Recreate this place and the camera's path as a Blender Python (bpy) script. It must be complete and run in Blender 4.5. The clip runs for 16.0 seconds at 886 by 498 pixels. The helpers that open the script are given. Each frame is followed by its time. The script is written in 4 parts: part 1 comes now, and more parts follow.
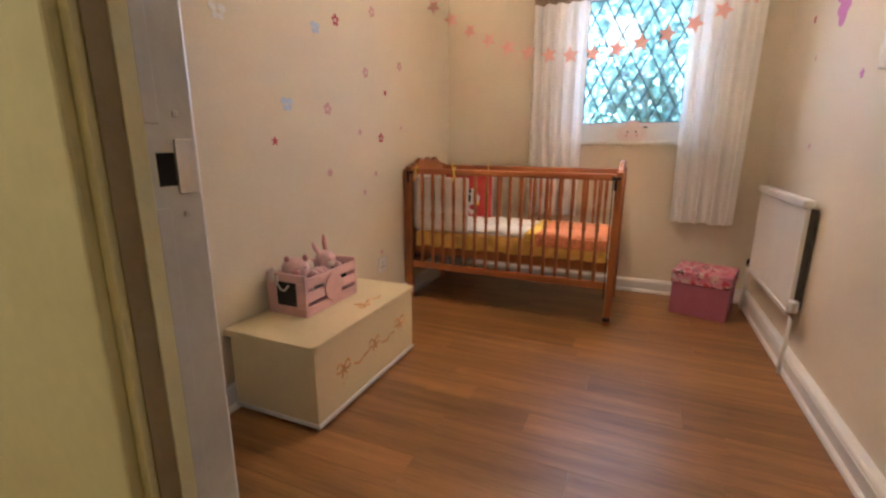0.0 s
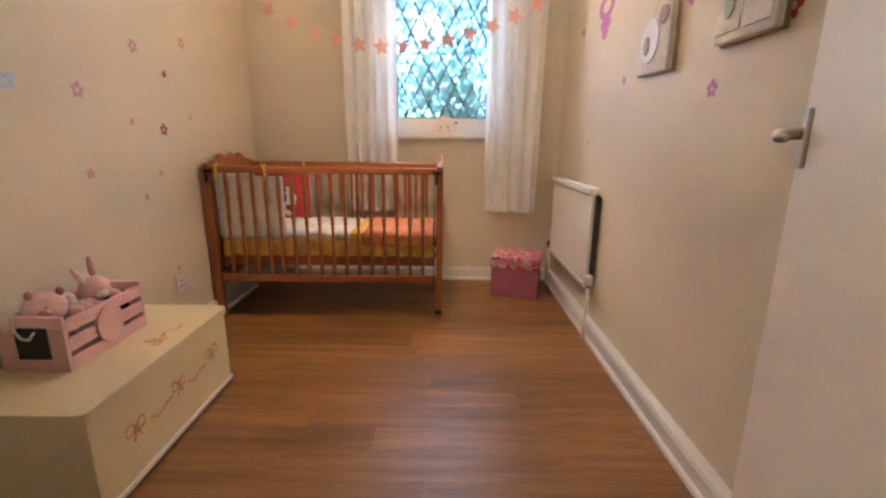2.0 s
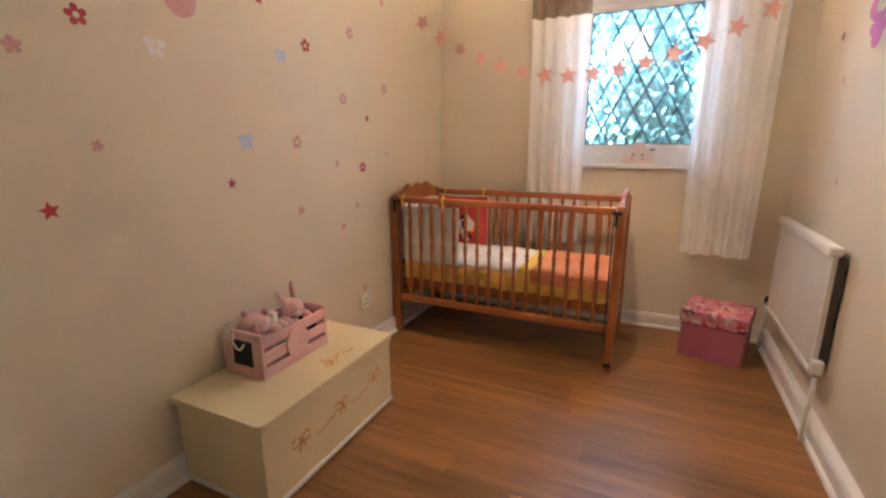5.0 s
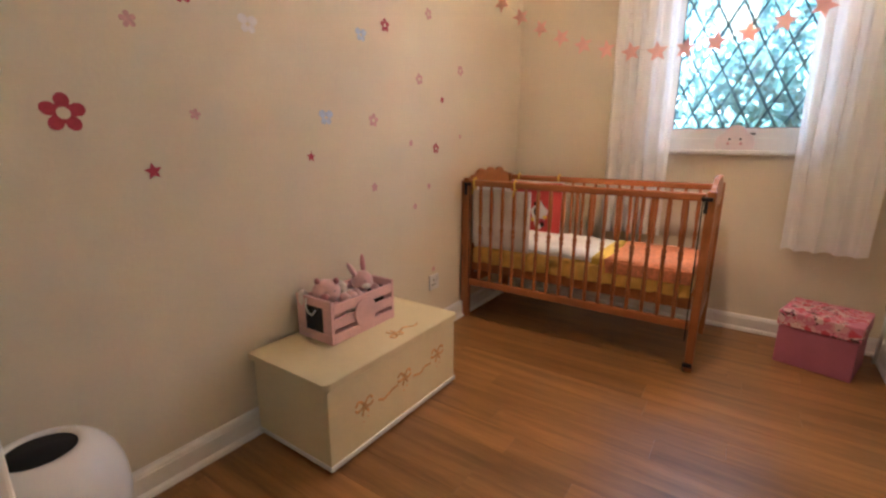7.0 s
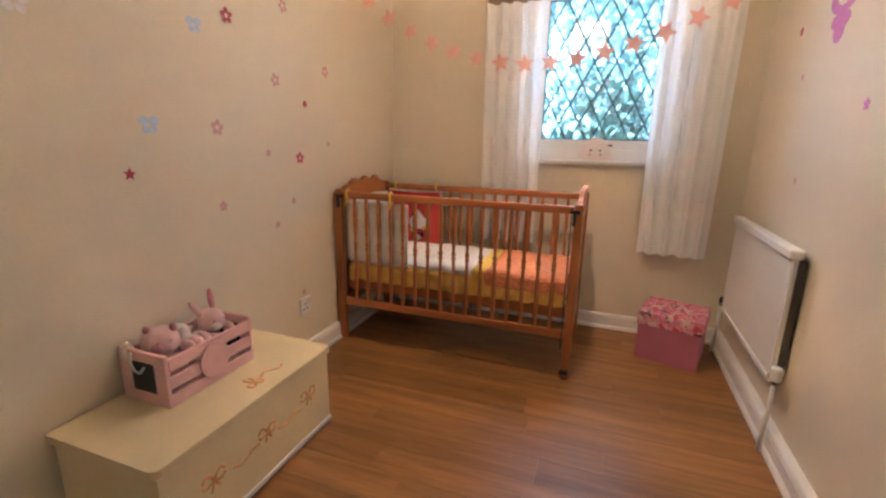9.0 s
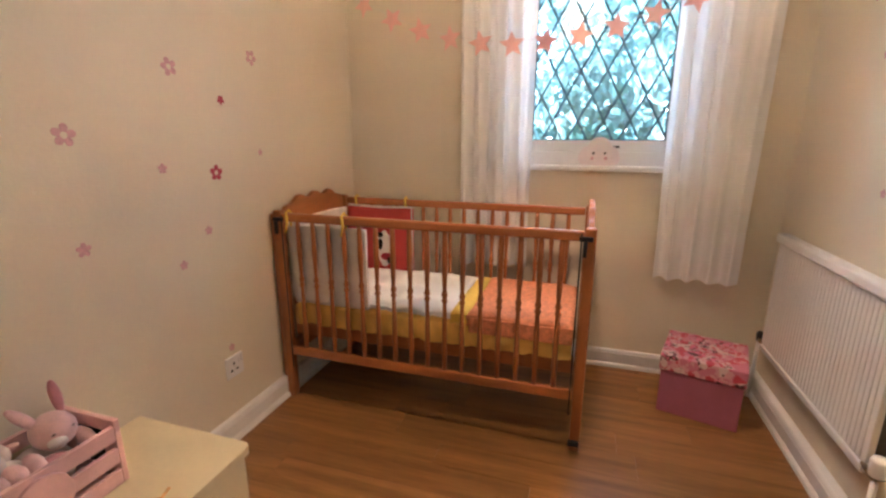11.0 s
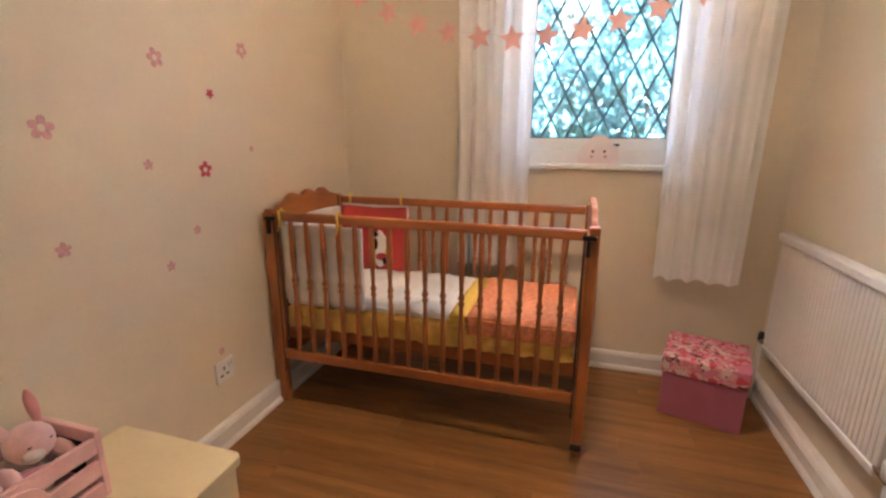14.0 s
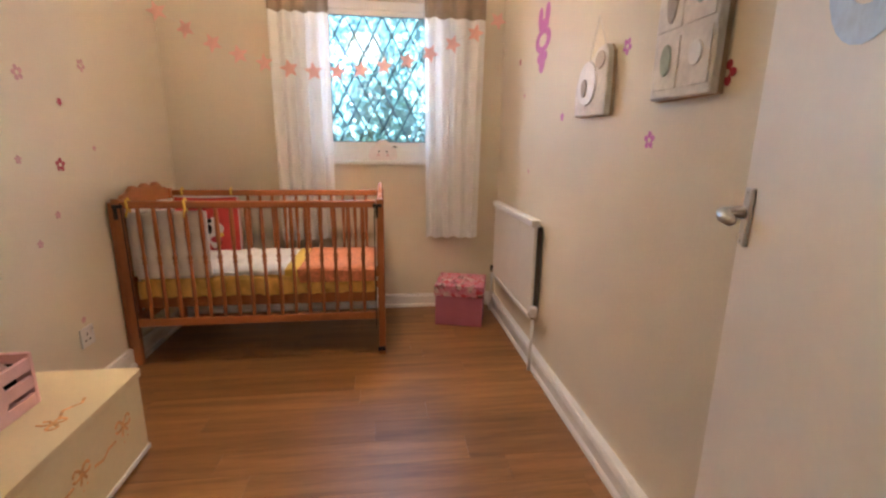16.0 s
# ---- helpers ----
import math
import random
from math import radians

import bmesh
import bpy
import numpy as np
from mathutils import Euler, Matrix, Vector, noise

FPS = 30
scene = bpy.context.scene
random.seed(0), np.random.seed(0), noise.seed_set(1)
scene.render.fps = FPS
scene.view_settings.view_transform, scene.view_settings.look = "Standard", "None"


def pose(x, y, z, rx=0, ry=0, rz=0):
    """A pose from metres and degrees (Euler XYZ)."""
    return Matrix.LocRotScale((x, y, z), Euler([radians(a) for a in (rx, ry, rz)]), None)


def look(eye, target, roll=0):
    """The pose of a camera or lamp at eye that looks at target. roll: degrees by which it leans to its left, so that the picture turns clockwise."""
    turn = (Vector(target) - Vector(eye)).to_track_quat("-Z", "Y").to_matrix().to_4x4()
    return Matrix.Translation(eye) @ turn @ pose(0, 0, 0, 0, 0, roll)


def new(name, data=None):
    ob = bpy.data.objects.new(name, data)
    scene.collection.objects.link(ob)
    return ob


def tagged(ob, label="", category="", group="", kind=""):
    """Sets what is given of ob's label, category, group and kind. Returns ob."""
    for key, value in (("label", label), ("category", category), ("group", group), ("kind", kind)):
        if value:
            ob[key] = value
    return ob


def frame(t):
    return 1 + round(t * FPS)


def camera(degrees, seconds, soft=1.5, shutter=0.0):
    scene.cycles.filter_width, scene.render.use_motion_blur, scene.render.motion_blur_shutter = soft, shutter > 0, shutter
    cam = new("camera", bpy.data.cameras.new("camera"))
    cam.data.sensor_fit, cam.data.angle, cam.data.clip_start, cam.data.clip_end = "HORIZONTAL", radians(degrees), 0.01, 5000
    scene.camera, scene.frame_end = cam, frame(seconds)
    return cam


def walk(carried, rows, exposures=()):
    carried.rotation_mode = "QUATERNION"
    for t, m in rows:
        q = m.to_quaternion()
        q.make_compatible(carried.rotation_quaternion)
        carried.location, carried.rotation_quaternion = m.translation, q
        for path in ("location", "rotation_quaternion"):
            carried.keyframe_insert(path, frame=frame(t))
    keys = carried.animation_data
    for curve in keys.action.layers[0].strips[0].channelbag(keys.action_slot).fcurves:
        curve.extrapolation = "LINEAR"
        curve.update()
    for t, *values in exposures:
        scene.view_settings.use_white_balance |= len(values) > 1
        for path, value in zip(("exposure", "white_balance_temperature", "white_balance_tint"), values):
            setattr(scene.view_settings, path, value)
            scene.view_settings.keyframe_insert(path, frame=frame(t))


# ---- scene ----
cam = camera(89.4, 16.0, soft=2.5)
PATH = [
    (0, (0.527, 0.536, 1.013), (-0.241, 2.325, 0.553), 0.2),
    (0.5, (0.503, 0.524, 1.025), (-0.097, 2.375, 0.563), 0.9),
    (1, (0.44, 0.489, 1.028), (0.114, 2.407, 0.563), 0.7),
    (1.5, (0.452, 0.521, 1.017), (0.354, 2.462, 0.544), 0.7),
    (2, (0.464, 0.668, 1.012), (0.463, 2.61, 0.534), 0.6),
    (2.5, (0.465, 0.772, 1.062), (0.48, 2.715, 0.588), 0.2),
    (3, (0.437, 0.768, 1.121), (0.144, 2.689, 0.647), -1.0),
    (3.5, (0.503, 0.814, 1.143), (-0.009, 2.691, 0.678), -1.5),
    (4, (0.573, 0.834, 1.152), (-0.081, 2.666, 0.69), -1.2),
    (6.5, (0.575, 0.775, 1.168), (-0.446, 2.429, 0.701), 0.4),
    (7, (0.587, 0.825, 1.081), (-0.518, 2.424, 0.611), 0.1),
    (7.5, (0.634, 0.905, 1.021), (-0.493, 2.491, 0.557), 0.1),
    (8, (0.671, 0.93, 1.026), (-0.33, 2.597, 0.56), 0.9),
    (8.5, (0.644, 0.989, 1.085), (-0.134, 2.769, 0.606), 1.0),
    (9, (0.545, 1.011, 1.148), (-0.112, 2.838, 0.666), 1.1),
    (11.5, (0.407, 1.594, 1.173), (-0.175, 3.445, 0.688), 0.1),
    (12, (0.406, 1.591, 1.18), (-0.18, 3.444, 0.709), -0.0),
    (12.5, (0.346, 1.563, 1.171), (-0.22, 3.422, 0.697), 0.1),
    (13, (0.34, 1.548, 1.159), (-0.206, 3.414, 0.689), 0.1),
    (13.5, (0.363, 1.581, 1.173), (-0.18, 3.447, 0.702), 0.3),
    (14, (0.369, 1.579, 1.152), (-0.178, 3.442, 0.669), 0.3),
    (14.5, (0.391, 1.423, 1.122), (-0.114, 3.297, 0.641), 0.4),
    (15, (0.373, 1.129, 1.144), (0.145, 3.059, 0.673), 0.9),
    (15.5, (0.447, 0.918, 1.137), (0.459, 2.864, 0.674), 0.7),
    (16, (0.459, 0.78, 1.145), (0.72, 2.71, 0.689), 0.8),
]
STOPS, KELVIN, TINT = 4.54, 5200, 13
walk(cam, [(t, look(eye, target, roll)) for t, eye, target, roll in PATH], [(0, STOPS, KELVIN, TINT), (16, STOPS, KELVIN, TINT)])

# ---------------------------------------------------------------- world and light
world = bpy.data.worlds.new("sky")
scene.world = world
world.use_nodes = True
wn = world.node_tree
sky = wn.nodes.new("ShaderNodeTexSky")
sky.sky_type, sky.sun_disc = "NISHITA", False
sky.sun_elevation, sky.sun_rotation = radians(42), radians(168)
wn.nodes["Background"].inputs["Strength"].default_value = 0.15
wn.links.new(sky.outputs["Color"], wn.nodes["Background"].inputs["Color"])


def lamp(name, kind, m, energy, color, **more):
    data = bpy.data.lights.new(name, kind)
    data.energy, data.color = energy, color
    ob = new(name, data)
    ob.matrix_world = m
    if "size" in more:
        data.shape, data.size, data.size_y = "RECTANGLE", more["size"][0], more["size"][1]
    if "radius" in more:
        data.shadow_soft_size = more["radius"]
    if "angle" in more:
        data.angle = radians(more["angle"])
    return ob


SUN_AZ, SUN_EL = radians(168), radians(42)
sun_way = Vector((math.sin(SUN_AZ) * math.cos(SUN_EL), math.cos(SUN_AZ) * math.cos(SUN_EL), math.sin(SUN_EL)))
lamp("sun", "SUN", look(sun_way * 30, (0, 0, 0)), 5.0, (1, 0.95, 0.86), angle=0.5)
lamp("window_daylight", "AREA", look((0.44, 4.16, 1.62), (0.44, 2.0, 1.15)), 0.66, (0.82, 0.91, 1.0), size=(0.62, 0.8))
lamp("ceiling_bulb", "POINT", pose(0.31, 2.85, 2.05), 1.6, (1.0, 0.655, 0.375), radius=0.03)
# unseen fill lamp, added to brighten the hall wall beside the doorway
lamp("hall_fill", "POINT", pose(-0.72, 0.15, 2.15), 0.85, (1.0, 0.80, 0.52), radius=0.08)


# ---------------------------------------------------------------- materials
def mat(name, color, rough=0.6, var=0.08, scale=6.0, bump=0.1, grain=120.0, metal=0.0, trans=0.0, island=0.0, stretch=(1, 1, 1), random_obj=0.0, sheen=0.0, coat=0.0):
    m = bpy.data.materials.new(name)
    m.use_nodes = True
    nt = m.node_tree
    n, l = nt.nodes, nt.links
    bsdf = n["Principled BSDF"]
    co = n.new("ShaderNodeTexCoord")
    mp = n.new("ShaderNodeMapping")
    mp.inputs["Scale"].default_value = stretch
    l.new(co.outputs["Object"], mp.inputs["Vector"])
    big = n.new("ShaderNodeTexNoise")
    big.inputs["Scale"].default_value, big.inputs["Detail"].default_value = scale, 5
    l.new(mp.outputs["Vector"], big.inputs["Vector"])
    fine = n.new("ShaderNodeTexNoise")
    fine.inputs["Scale"].default_value, fine.inputs["Detail"].default_value = grain, 4
    l.new(mp.outputs["Vector"], fine.inputs["Vector"])
    mix = n.new("ShaderNodeMath")
    mix.operation = "MULTIPLY_ADD"
    l.new(big.outputs["Fac"], mix.inputs[0])
    mix.inputs[1].default_value = 0.7
    half = n.new("ShaderNodeMath")
    half.operation = "MULTIPLY"
    half.inputs[1].default_value = 0.3
    l.new(fine.outputs["Fac"], half.inputs[0])
    l.new(half.outputs[0], mix.inputs[2])
    val = n.new("ShaderNodeMapRange")
    val.inputs["From Min"].default_value, val.inputs["From Max"].default_value = 0.3, 0.7
    val.inputs["To Min"].default_value, val.inputs["To Max"].default_value = 1 - var * 1.6, 1 + var * 1.2
    l.new(mix.outputs[0], val.inputs["Value"])
    out = val.outputs["Result"]
    if random_obj:
        info = n.new("ShaderNodeObjectInfo")
        rr = n.new("ShaderNodeMapRange")
        rr.inputs["To Min"].default_value, rr.inputs["To Max"].default_value = 1 - random_obj, 1 + random_obj
        l.new(info.outputs["Random"], rr.inputs["Value"])
        mm = n.new("ShaderNodeMath")
        mm.operation = "MULTIPLY"
        l.new(out, mm.inputs[0])
        l.new(rr.outputs["Result"], mm.inputs[1])
        out = mm.outputs[0]
    if island:
        geo = n.new("ShaderNodeNewGeometry")
        rr = n.new("ShaderNodeMapRange")
        rr.inputs["To Min"].default_value, rr.inputs["To Max"].default_value = 1 - island, 1 + island
        l.new(geo.outputs["Random Per Island"], rr.inputs["Value"])
        mm = n.new("ShaderNodeMath")
        mm.operation = "MULTIPLY"
        l.new(out, mm.inputs[0])
        l.new(rr.outputs["Result"], mm.inputs[1])
        out = mm.outputs[0]
    hs = n.new("ShaderNodeHueSaturation")
    hs.inputs["Color"].default_value = (*color, 1)
    l.new(out, hs.inputs["Value"])
    l.new(hs.outputs["Color"], bsdf.inputs["Base Color"])
    bsdf.inputs["Roughness"].default_value, bsdf.inputs["Metallic"].default_value = rough, metal
    bsdf.inputs["Coat Weight"].default_value = coat
    bsdf.inputs["Sheen Weight"].default_value = sheen
    if bump:
        b = n.new("ShaderNodeBump")
        b.inputs["Strength"].default_value, b.inputs["Distance"].default_value = bump, 0.004
        l.new(fine.outputs["Fac"], b.inputs["Height"])
        l.new(b.outputs["Normal"], bsdf.inputs["Normal"])
    if trans:
        tr = n.new("ShaderNodeBsdfTranslucent")
        l.new(hs.outputs["Color"], tr.inputs["Color"])
        ms = n.new("ShaderNodeMixShader")
        ms.inputs["Fac"].default_value = trans
        l.new(bsdf.outputs[0], ms.inputs[1])
        l.new(tr.outputs[0], ms.inputs[2])
        l.new(ms.outputs[0], n["Material Output"].inputs["Surface"])
    return m


def floor_mat():
    m = mat("laminate_oak", (0.28, 0.132, 0.036), 0.34, 0.27, 2.0, 0.03, 14, stretch=(1.0, 13, 1), random_obj=0.17)
    n, l = m.node_tree.nodes, m.node_tree.links
    info = n.new("ShaderNodeObjectInfo")
    add = n.new("ShaderNodeVectorMath")
    add.operation = "MULTIPLY_ADD"
    mp = [x for x in n if x.bl_idname == "ShaderNodeMapping"][0]
    comb = n.new("ShaderNodeCombineXYZ")
    mul = n.new("ShaderNodeMath")
    mul.operation = "MULTIPLY"
    mul.inputs[1].default_value = 37.0
    l.new(info.outputs["Random"], mul.inputs[0])
    for i in range(3):
        l.new(mul.outputs[0], comb.inputs[i])
    l.new(comb.outputs[0], mp.inputs["Location"])
    return m


def glass_mat():
    m = bpy.data.materials.new("window_glass")
    m.use_nodes = True
    n, l = m.node_tree.nodes, m.node_tree.links
    g = n.new("ShaderNodeBsdfGlossy")
    g.inputs["Roughness"].default_value = 0.02
    t = n.new("ShaderNodeBsdfTransparent")
    t.inputs["Color"].default_value = (0.97, 1.0, 1.0, 1)
    f = n.new("ShaderNodeFresnel")
    f.inputs["IOR"].default_value = 2.2
    mx = n.new("ShaderNodeMixShader")
    l.new(f.outputs[0], mx.inputs[0])
    l.new(t.outputs[0], mx.inputs[1])
    l.new(g.outputs[0], mx.inputs[2])
    l.new(mx.outputs[0], n["Material Output"].inputs["Surface"])
    return m


WALL = mat("cream_wall_paint", (0.74, 0.66, 0.505), 0.62, 0.035, 1.4, 0.12, 90)
HALL = mat("pale_yellow_wall_paint", (0.74, 0.68, 0.43), 0.7, 0.06, 2.0, 0.3, 45)
CEIL = mat("white_ceiling_paint", (0.76, 0.74, 0.68), 0.8, 0.02, 2, 0.2, 60)
GLOSS = mat("white_gloss_paint", (0.80, 0.78, 0.74), 0.3, 0.03, 5, 0.03, 40)
GREYP = mat("worn_white_frame_paint", (0.66, 0.63, 0.62), 0.45, 0.09, 7, 0.1, 60)
DOORP = mat("cream_door_paint", (0.78, 0.70, 0.58), 0.42, 0.03, 2, 0.04, 50)
# brown colour paints in the shade on the lining next to the stop
LINING_SHADE = mat("brown_lining_shade", (0.31, 0.24, 0.14), 0.8, 0.1, 9, 0.2, 90)
FLOOR = floor_mat()
UNDER = mat("dark_joint", (0.10, 0.045, 0.018), 0.8, 0.1, 9, 0.1)
PINE = mat("orange_pine_varnish", (0.40, 0.135, 0.034), 0.36, 0.22, 3.0, 0.05, 40, stretch=(7, 7, 1.2), coat=0.15)
PINEH = mat("orange_pine_rail", (0.42, 0.145, 0.037), 0.36, 0.22, 3.0, 0.05, 40, stretch=(1.2, 7, 7), coat=0.15)
PINED = mat("pine_end_panel", (0.42, 0.15, 0.038), 0.38, 0.22, 3.0, 0.05, 40, stretch=(7, 1.2, 7), coat=0.15)
IRON = mat("black_iron", (0.02, 0.02, 0.02), 0.45, 0.2, 20, 0.1, metal=0.4)
CREAMW = mat("cream_painted_wood", (0.74, 0.63, 0.38), 0.4, 0.05, 4, 0.06, 60)
ORANGEP = mat("faded_orange_paint", (0.68, 0.37, 0.13), 0.6, 0.3, 30, 0.0)
PINKW = mat("pink_painted_wood", (0.79, 0.48, 0.46), 0.5, 0.07, 10, 0.1, 80)
BOARD = mat("blackboard", (0.03, 0.028, 0.026), 0.75, 0.2, 12, 0.05)
PLUSH = mat("pink_plush", (0.84, 0.54, 0.52), 0.95, 0.12, 25, 0.6, 260, sheen=0.5)
PLUSHD = mat("rose_plush", (0.62, 0.26, 0.27), 0.95, 0.12, 25, 0.6, 260, sheen=0.5)
PLUSHW = mat("white_plush", (0.78, 0.68, 0.62), 0.95, 0.12, 25, 0.6, 260, sheen=0.5)
CORD = mat("white_cord", (0.75, 0.72, 0.66), 0.8, 0.1, 40, 0.2)
CURT = mat("white_curtain_cotton", (0.94, 0.93, 0.91), 0.9, 0.02, 5, 0.03, 400, trans=0.25)
CURTB = mat("taupe_curtain_band", (0.33, 0.25, 0.17), 0.9, 0.1, 14, 0.3, 400, trans=0.2)
SHEETY = mat("yellow_satin_sheet", (0.84, 0.53, 0.10), 0.28, 0.15, 14, 0.9, 30, stretch=(1, 1, 0.45), sheen=0.3)
SHEETW = mat("white_cotton_sheet", (0.80, 0.78, 0.74), 0.9, 0.05, 9, 0.4, 40)
ORANGEC = mat("orange_cotton_blanket", (0.78, 0.30, 0.13), 0.9, 0.22, 60, 0.5, 160)
YELLC = mat("yellow_cotton_trim", (0.82, 0.58, 0.09), 0.85, 0.08, 14, 0.3)
REDC = mat("red_quilted_cotton", (0.60, 0.07, 0.06), 0.85, 0.1, 14, 0.4)
LINING = mat("off_white_bumper_cotton", (0.86, 0.82, 0.77), 0.92, 0.08, 12, 0.4, 60)
PINKB = mat("pink_card", (0.43, 0.135, 0.21), 0.62, 0.06, 10, 0.1, 120)
LILAC = mat("lilac_sticker", (0.58, 0.16, 0.46), 0.5, 0.1, 60, 0.0)
PALEP = mat("pale_pink_sticker", (0.63, 0.35, 0.36), 0.5, 0.12, 60, 0.0)
DARKR = mat("dark_red_sticker", (0.42, 0.03, 0.06), 0.45, 0.12, 60, 0.0)
BLUES = mat("pale_blue_sticker", (0.52, 0.62, 0.76), 0.5, 0.1, 40, 0.0)
WHITES = mat("white_sticker", (0.82, 0.79, 0.78), 0.5, 0.05, 40, 0.0)
SALMON = mat("salmon_card", (0.86, 0.54, 0.46), 0.7, 0.06, 20, 0.1, 120, trans=0.4)
CHROME = mat("satin_chrome", (0.62, 0.58, 0.55), 0.28, 0.05, 30, 0.02, metal=1.0)
BRASS = mat("tarnished_brass", (0.35, 0.27, 0.16), 0.4, 0.2, 30, 0.1, metal=0.9)
# dark colour puts the shade of the gap behind the radiator into the metal
GAP_SHADE = mat("gap_shade_metal", (0.10, 0.085, 0.07), 0.8, 0.2, 20, 0.1)
PLASTIC = mat("white_plastic", (0.82, 0.80, 0.78), 0.22, 0.02, 8, 0.0)
# near-black for small black parts, and for shade painted inside openings
DARK = mat("black_and_hole_shade", (0.012, 0.011, 0.010), 1.0, 0.1, 8, 0.0)
LEAD = mat("lead_came", (0.10, 0.13, 0.14), 0.75, 0.15, 30, 0.1)
CANVAS = mat("off_white_canvas", (0.76, 0.72, 0.68), 0.85, 0.12, 16, 0.5, 60)
CANVASB = mat("brown_canvas_edge", (0.42, 0.30, 0.20), 0.85, 0.15, 16, 0.3)
GREENF = mat("sage_felt", (0.46, 0.53, 0.44), 0.9, 0.12, 30, 0.3)
GREYF = mat("taupe_felt", (0.48, 0.41, 0.37), 0.9, 0.12, 30, 0.3)
GLASS = glass_mat()
LEAF = mat("leaves", (0.13, 0.23, 0.225), 0.5, 0.1, 3, 0.0, island=0.3, trans=0.6)
BARK = mat("bark", (0.20, 0.18, 0.16), 0.9, 0.25, 8, 0.6, 30)
LAWN = mat("lawn", (0.07, 0.12, 0.04), 0.9, 0.25, 3, 0.3, 60)
BRICK = mat("outer_render", (0.45, 0.40, 0.34), 0.85, 0.12, 3, 0.3, 40)


# ---------------------------------------------------------------- mesh helpers
def box(bm, x0, x1, y0, y1, z0, z1, bevel=0.0, seg=2):
    r = bmesh.ops.create_cube(bm, size=1.0)
    vs = r["verts"]
    for v in vs:
        v.co = Vector(((x0 + x1) / 2 + v.co.x * (x1 - x0), (y0 + y1) / 2 + v.co.y * (y1 - y0), (z0 + z1) / 2 + v.co.z * (z1 - z0)))
    if bevel:
        es = {e for v in vs for e in v.link_edges}
        bmesh.ops.bevel(bm, geom=list(es), offset=bevel, segments=seg, affect="EDGES", profile=0.5)
    return bm


def boxes(*rows, bevel=0.0):
    bm = bmesh.new()
    for r in rows:
        box(bm, *r, bevel=bevel)
    return bm


def prism(pts, y0, y1, axis="y", bevel=0.0):
    """An outline of (a, b) pairs, drawn out along one axis."""
    bm = bmesh.new()
    put = {"y": lambda a, b, c: (a, c, b), "x": lambda a, b, c: (c, a, b), "z": lambda a, b, c: (a, b, c)}[axis]
    f = bm.faces.new([bm.verts.new(put(a, b, y0)) for a, b in pts])
    r = bmesh.ops.extrude_face_region(bm, geom=[f])
    d = Vector(put(0, 0, y1 - y0))
    bmesh.ops.translate(bm, verts=[v for v in r["geom"] if isinstance(v, bmesh.types.BMVert)], vec=d)
    bmesh.ops.recalc_face_normals(bm, faces=bm.faces)
    if bevel:
        bmesh.ops.bevel(bm, geom=list(bm.edges), offset=bevel, segments=2, affect="EDGES", profile=0.5, clamp_overlap=True)
    return bm


def lathe(profile, seg=24, center=(0, 0, 0), bm=None, sx=1.0, sy=1.0):
    bm = bm or bmesh.new()
    rings = []
    for r, z in profile:
        rings.append([bm.verts.new((center[0] + sx * r * math.cos(2 * math.pi * i / seg), center[1] + sy * r * math.sin(2 * math.pi * i / seg), center[2] + z)) for i in range(seg)])
    for a, b in zip(rings, rings[1:]):
        for i in range(seg):
            bm.faces.new((a[i], a[(i + 1) % seg], b[(i + 1) % seg], b[i]))
    if profile[0][0] > 1e-5:
        bm.faces.new(list(reversed(rings[0])))
    if profile[-1][0] > 1e-5:
        bm.faces.new(rings[-1])
    return bm


def tube(points, radius, seg=8, bm=None):
    bm = bm or bmesh.new()
    pts = [Vector(p) for p in points]
    rings = []
    for i, p in enumerate(pts):
        d = (pts[min(i + 1, len(pts) - 1)] - pts[max(i - 1, 0)]).normalized()
        a = d.orthogonal().normalized() if abs(d.z) > 0.99 else d.cross(Vector((0, 0, 1))).normalized()
        b = d.cross(a)
        r = radius[i] if isinstance(radius, (list, tuple)) else radius
        rings.append([bm.verts.new(p + r * (math.cos(2 * math.pi * k / seg) * a + math.sin(2 * math.pi * k / seg) * b)) for k in range(seg)])
    for u, w in zip(rings, rings[1:]):
        for k in range(seg):
            bm.faces.new((u[k], u[(k + 1) % seg], w[(k + 1) % seg], w[k]))
    bm.faces.new(list(reversed(rings[0])))
    bm.faces.new(rings[-1])
    bmesh.ops.recalc_face_normals(bm, faces=bm.faces)
    return bm


def blob(center, size, rough=0.0, seg=20, bm=None, rot=None):
    bm = bm or bmesh.new()
    r = bmesh.ops.create_uvsphere(bm, u_segments=seg, v_segments=seg // 2 + 2, radius=1.0)
    for v in r["verts"]:
        k = 1 + rough * noise.noise(v.co * 2.3 + Vector(center) * 9)
        c = Vector((v.co.x * size[0] * k, v.co.y * size[1] * k, v.co.z * size[2] * k))
        if rot:
            c = rot @ c
        v.co = c + Vector(center)
    return bm


def mesh_of(name, bm, material, smooth=False):
    me = bpy.data.meshes.new(name)
    bmesh.ops.recalc_face_normals(bm, faces=bm.faces)
    bm.to_mesh(me)
    bm.free()
    me.materials.append(material)
    if smooth:
        for p in me.polygons:
            p.use_smooth = True
    return me


def thing(name, at, label, category, rz=0.0, group="", kind=""):
    ob = new(name)
    ob.empty_display_size = 0.05
    ob.matrix_world = pose(*at, 0, 0, rz)
    return tagged(ob, label, category, group, kind)


def part(name, bm, material, parent, label="", smooth=False):
    ob = new(name, mesh_of(name, bm, material, smooth))
    ob.parent = parent
    return tagged(ob, label) if label else ob


def piece(name, me, parent, m):
    ob = new(name, me)
    ob.parent = parent
    ob.matrix_local = m
    return ob


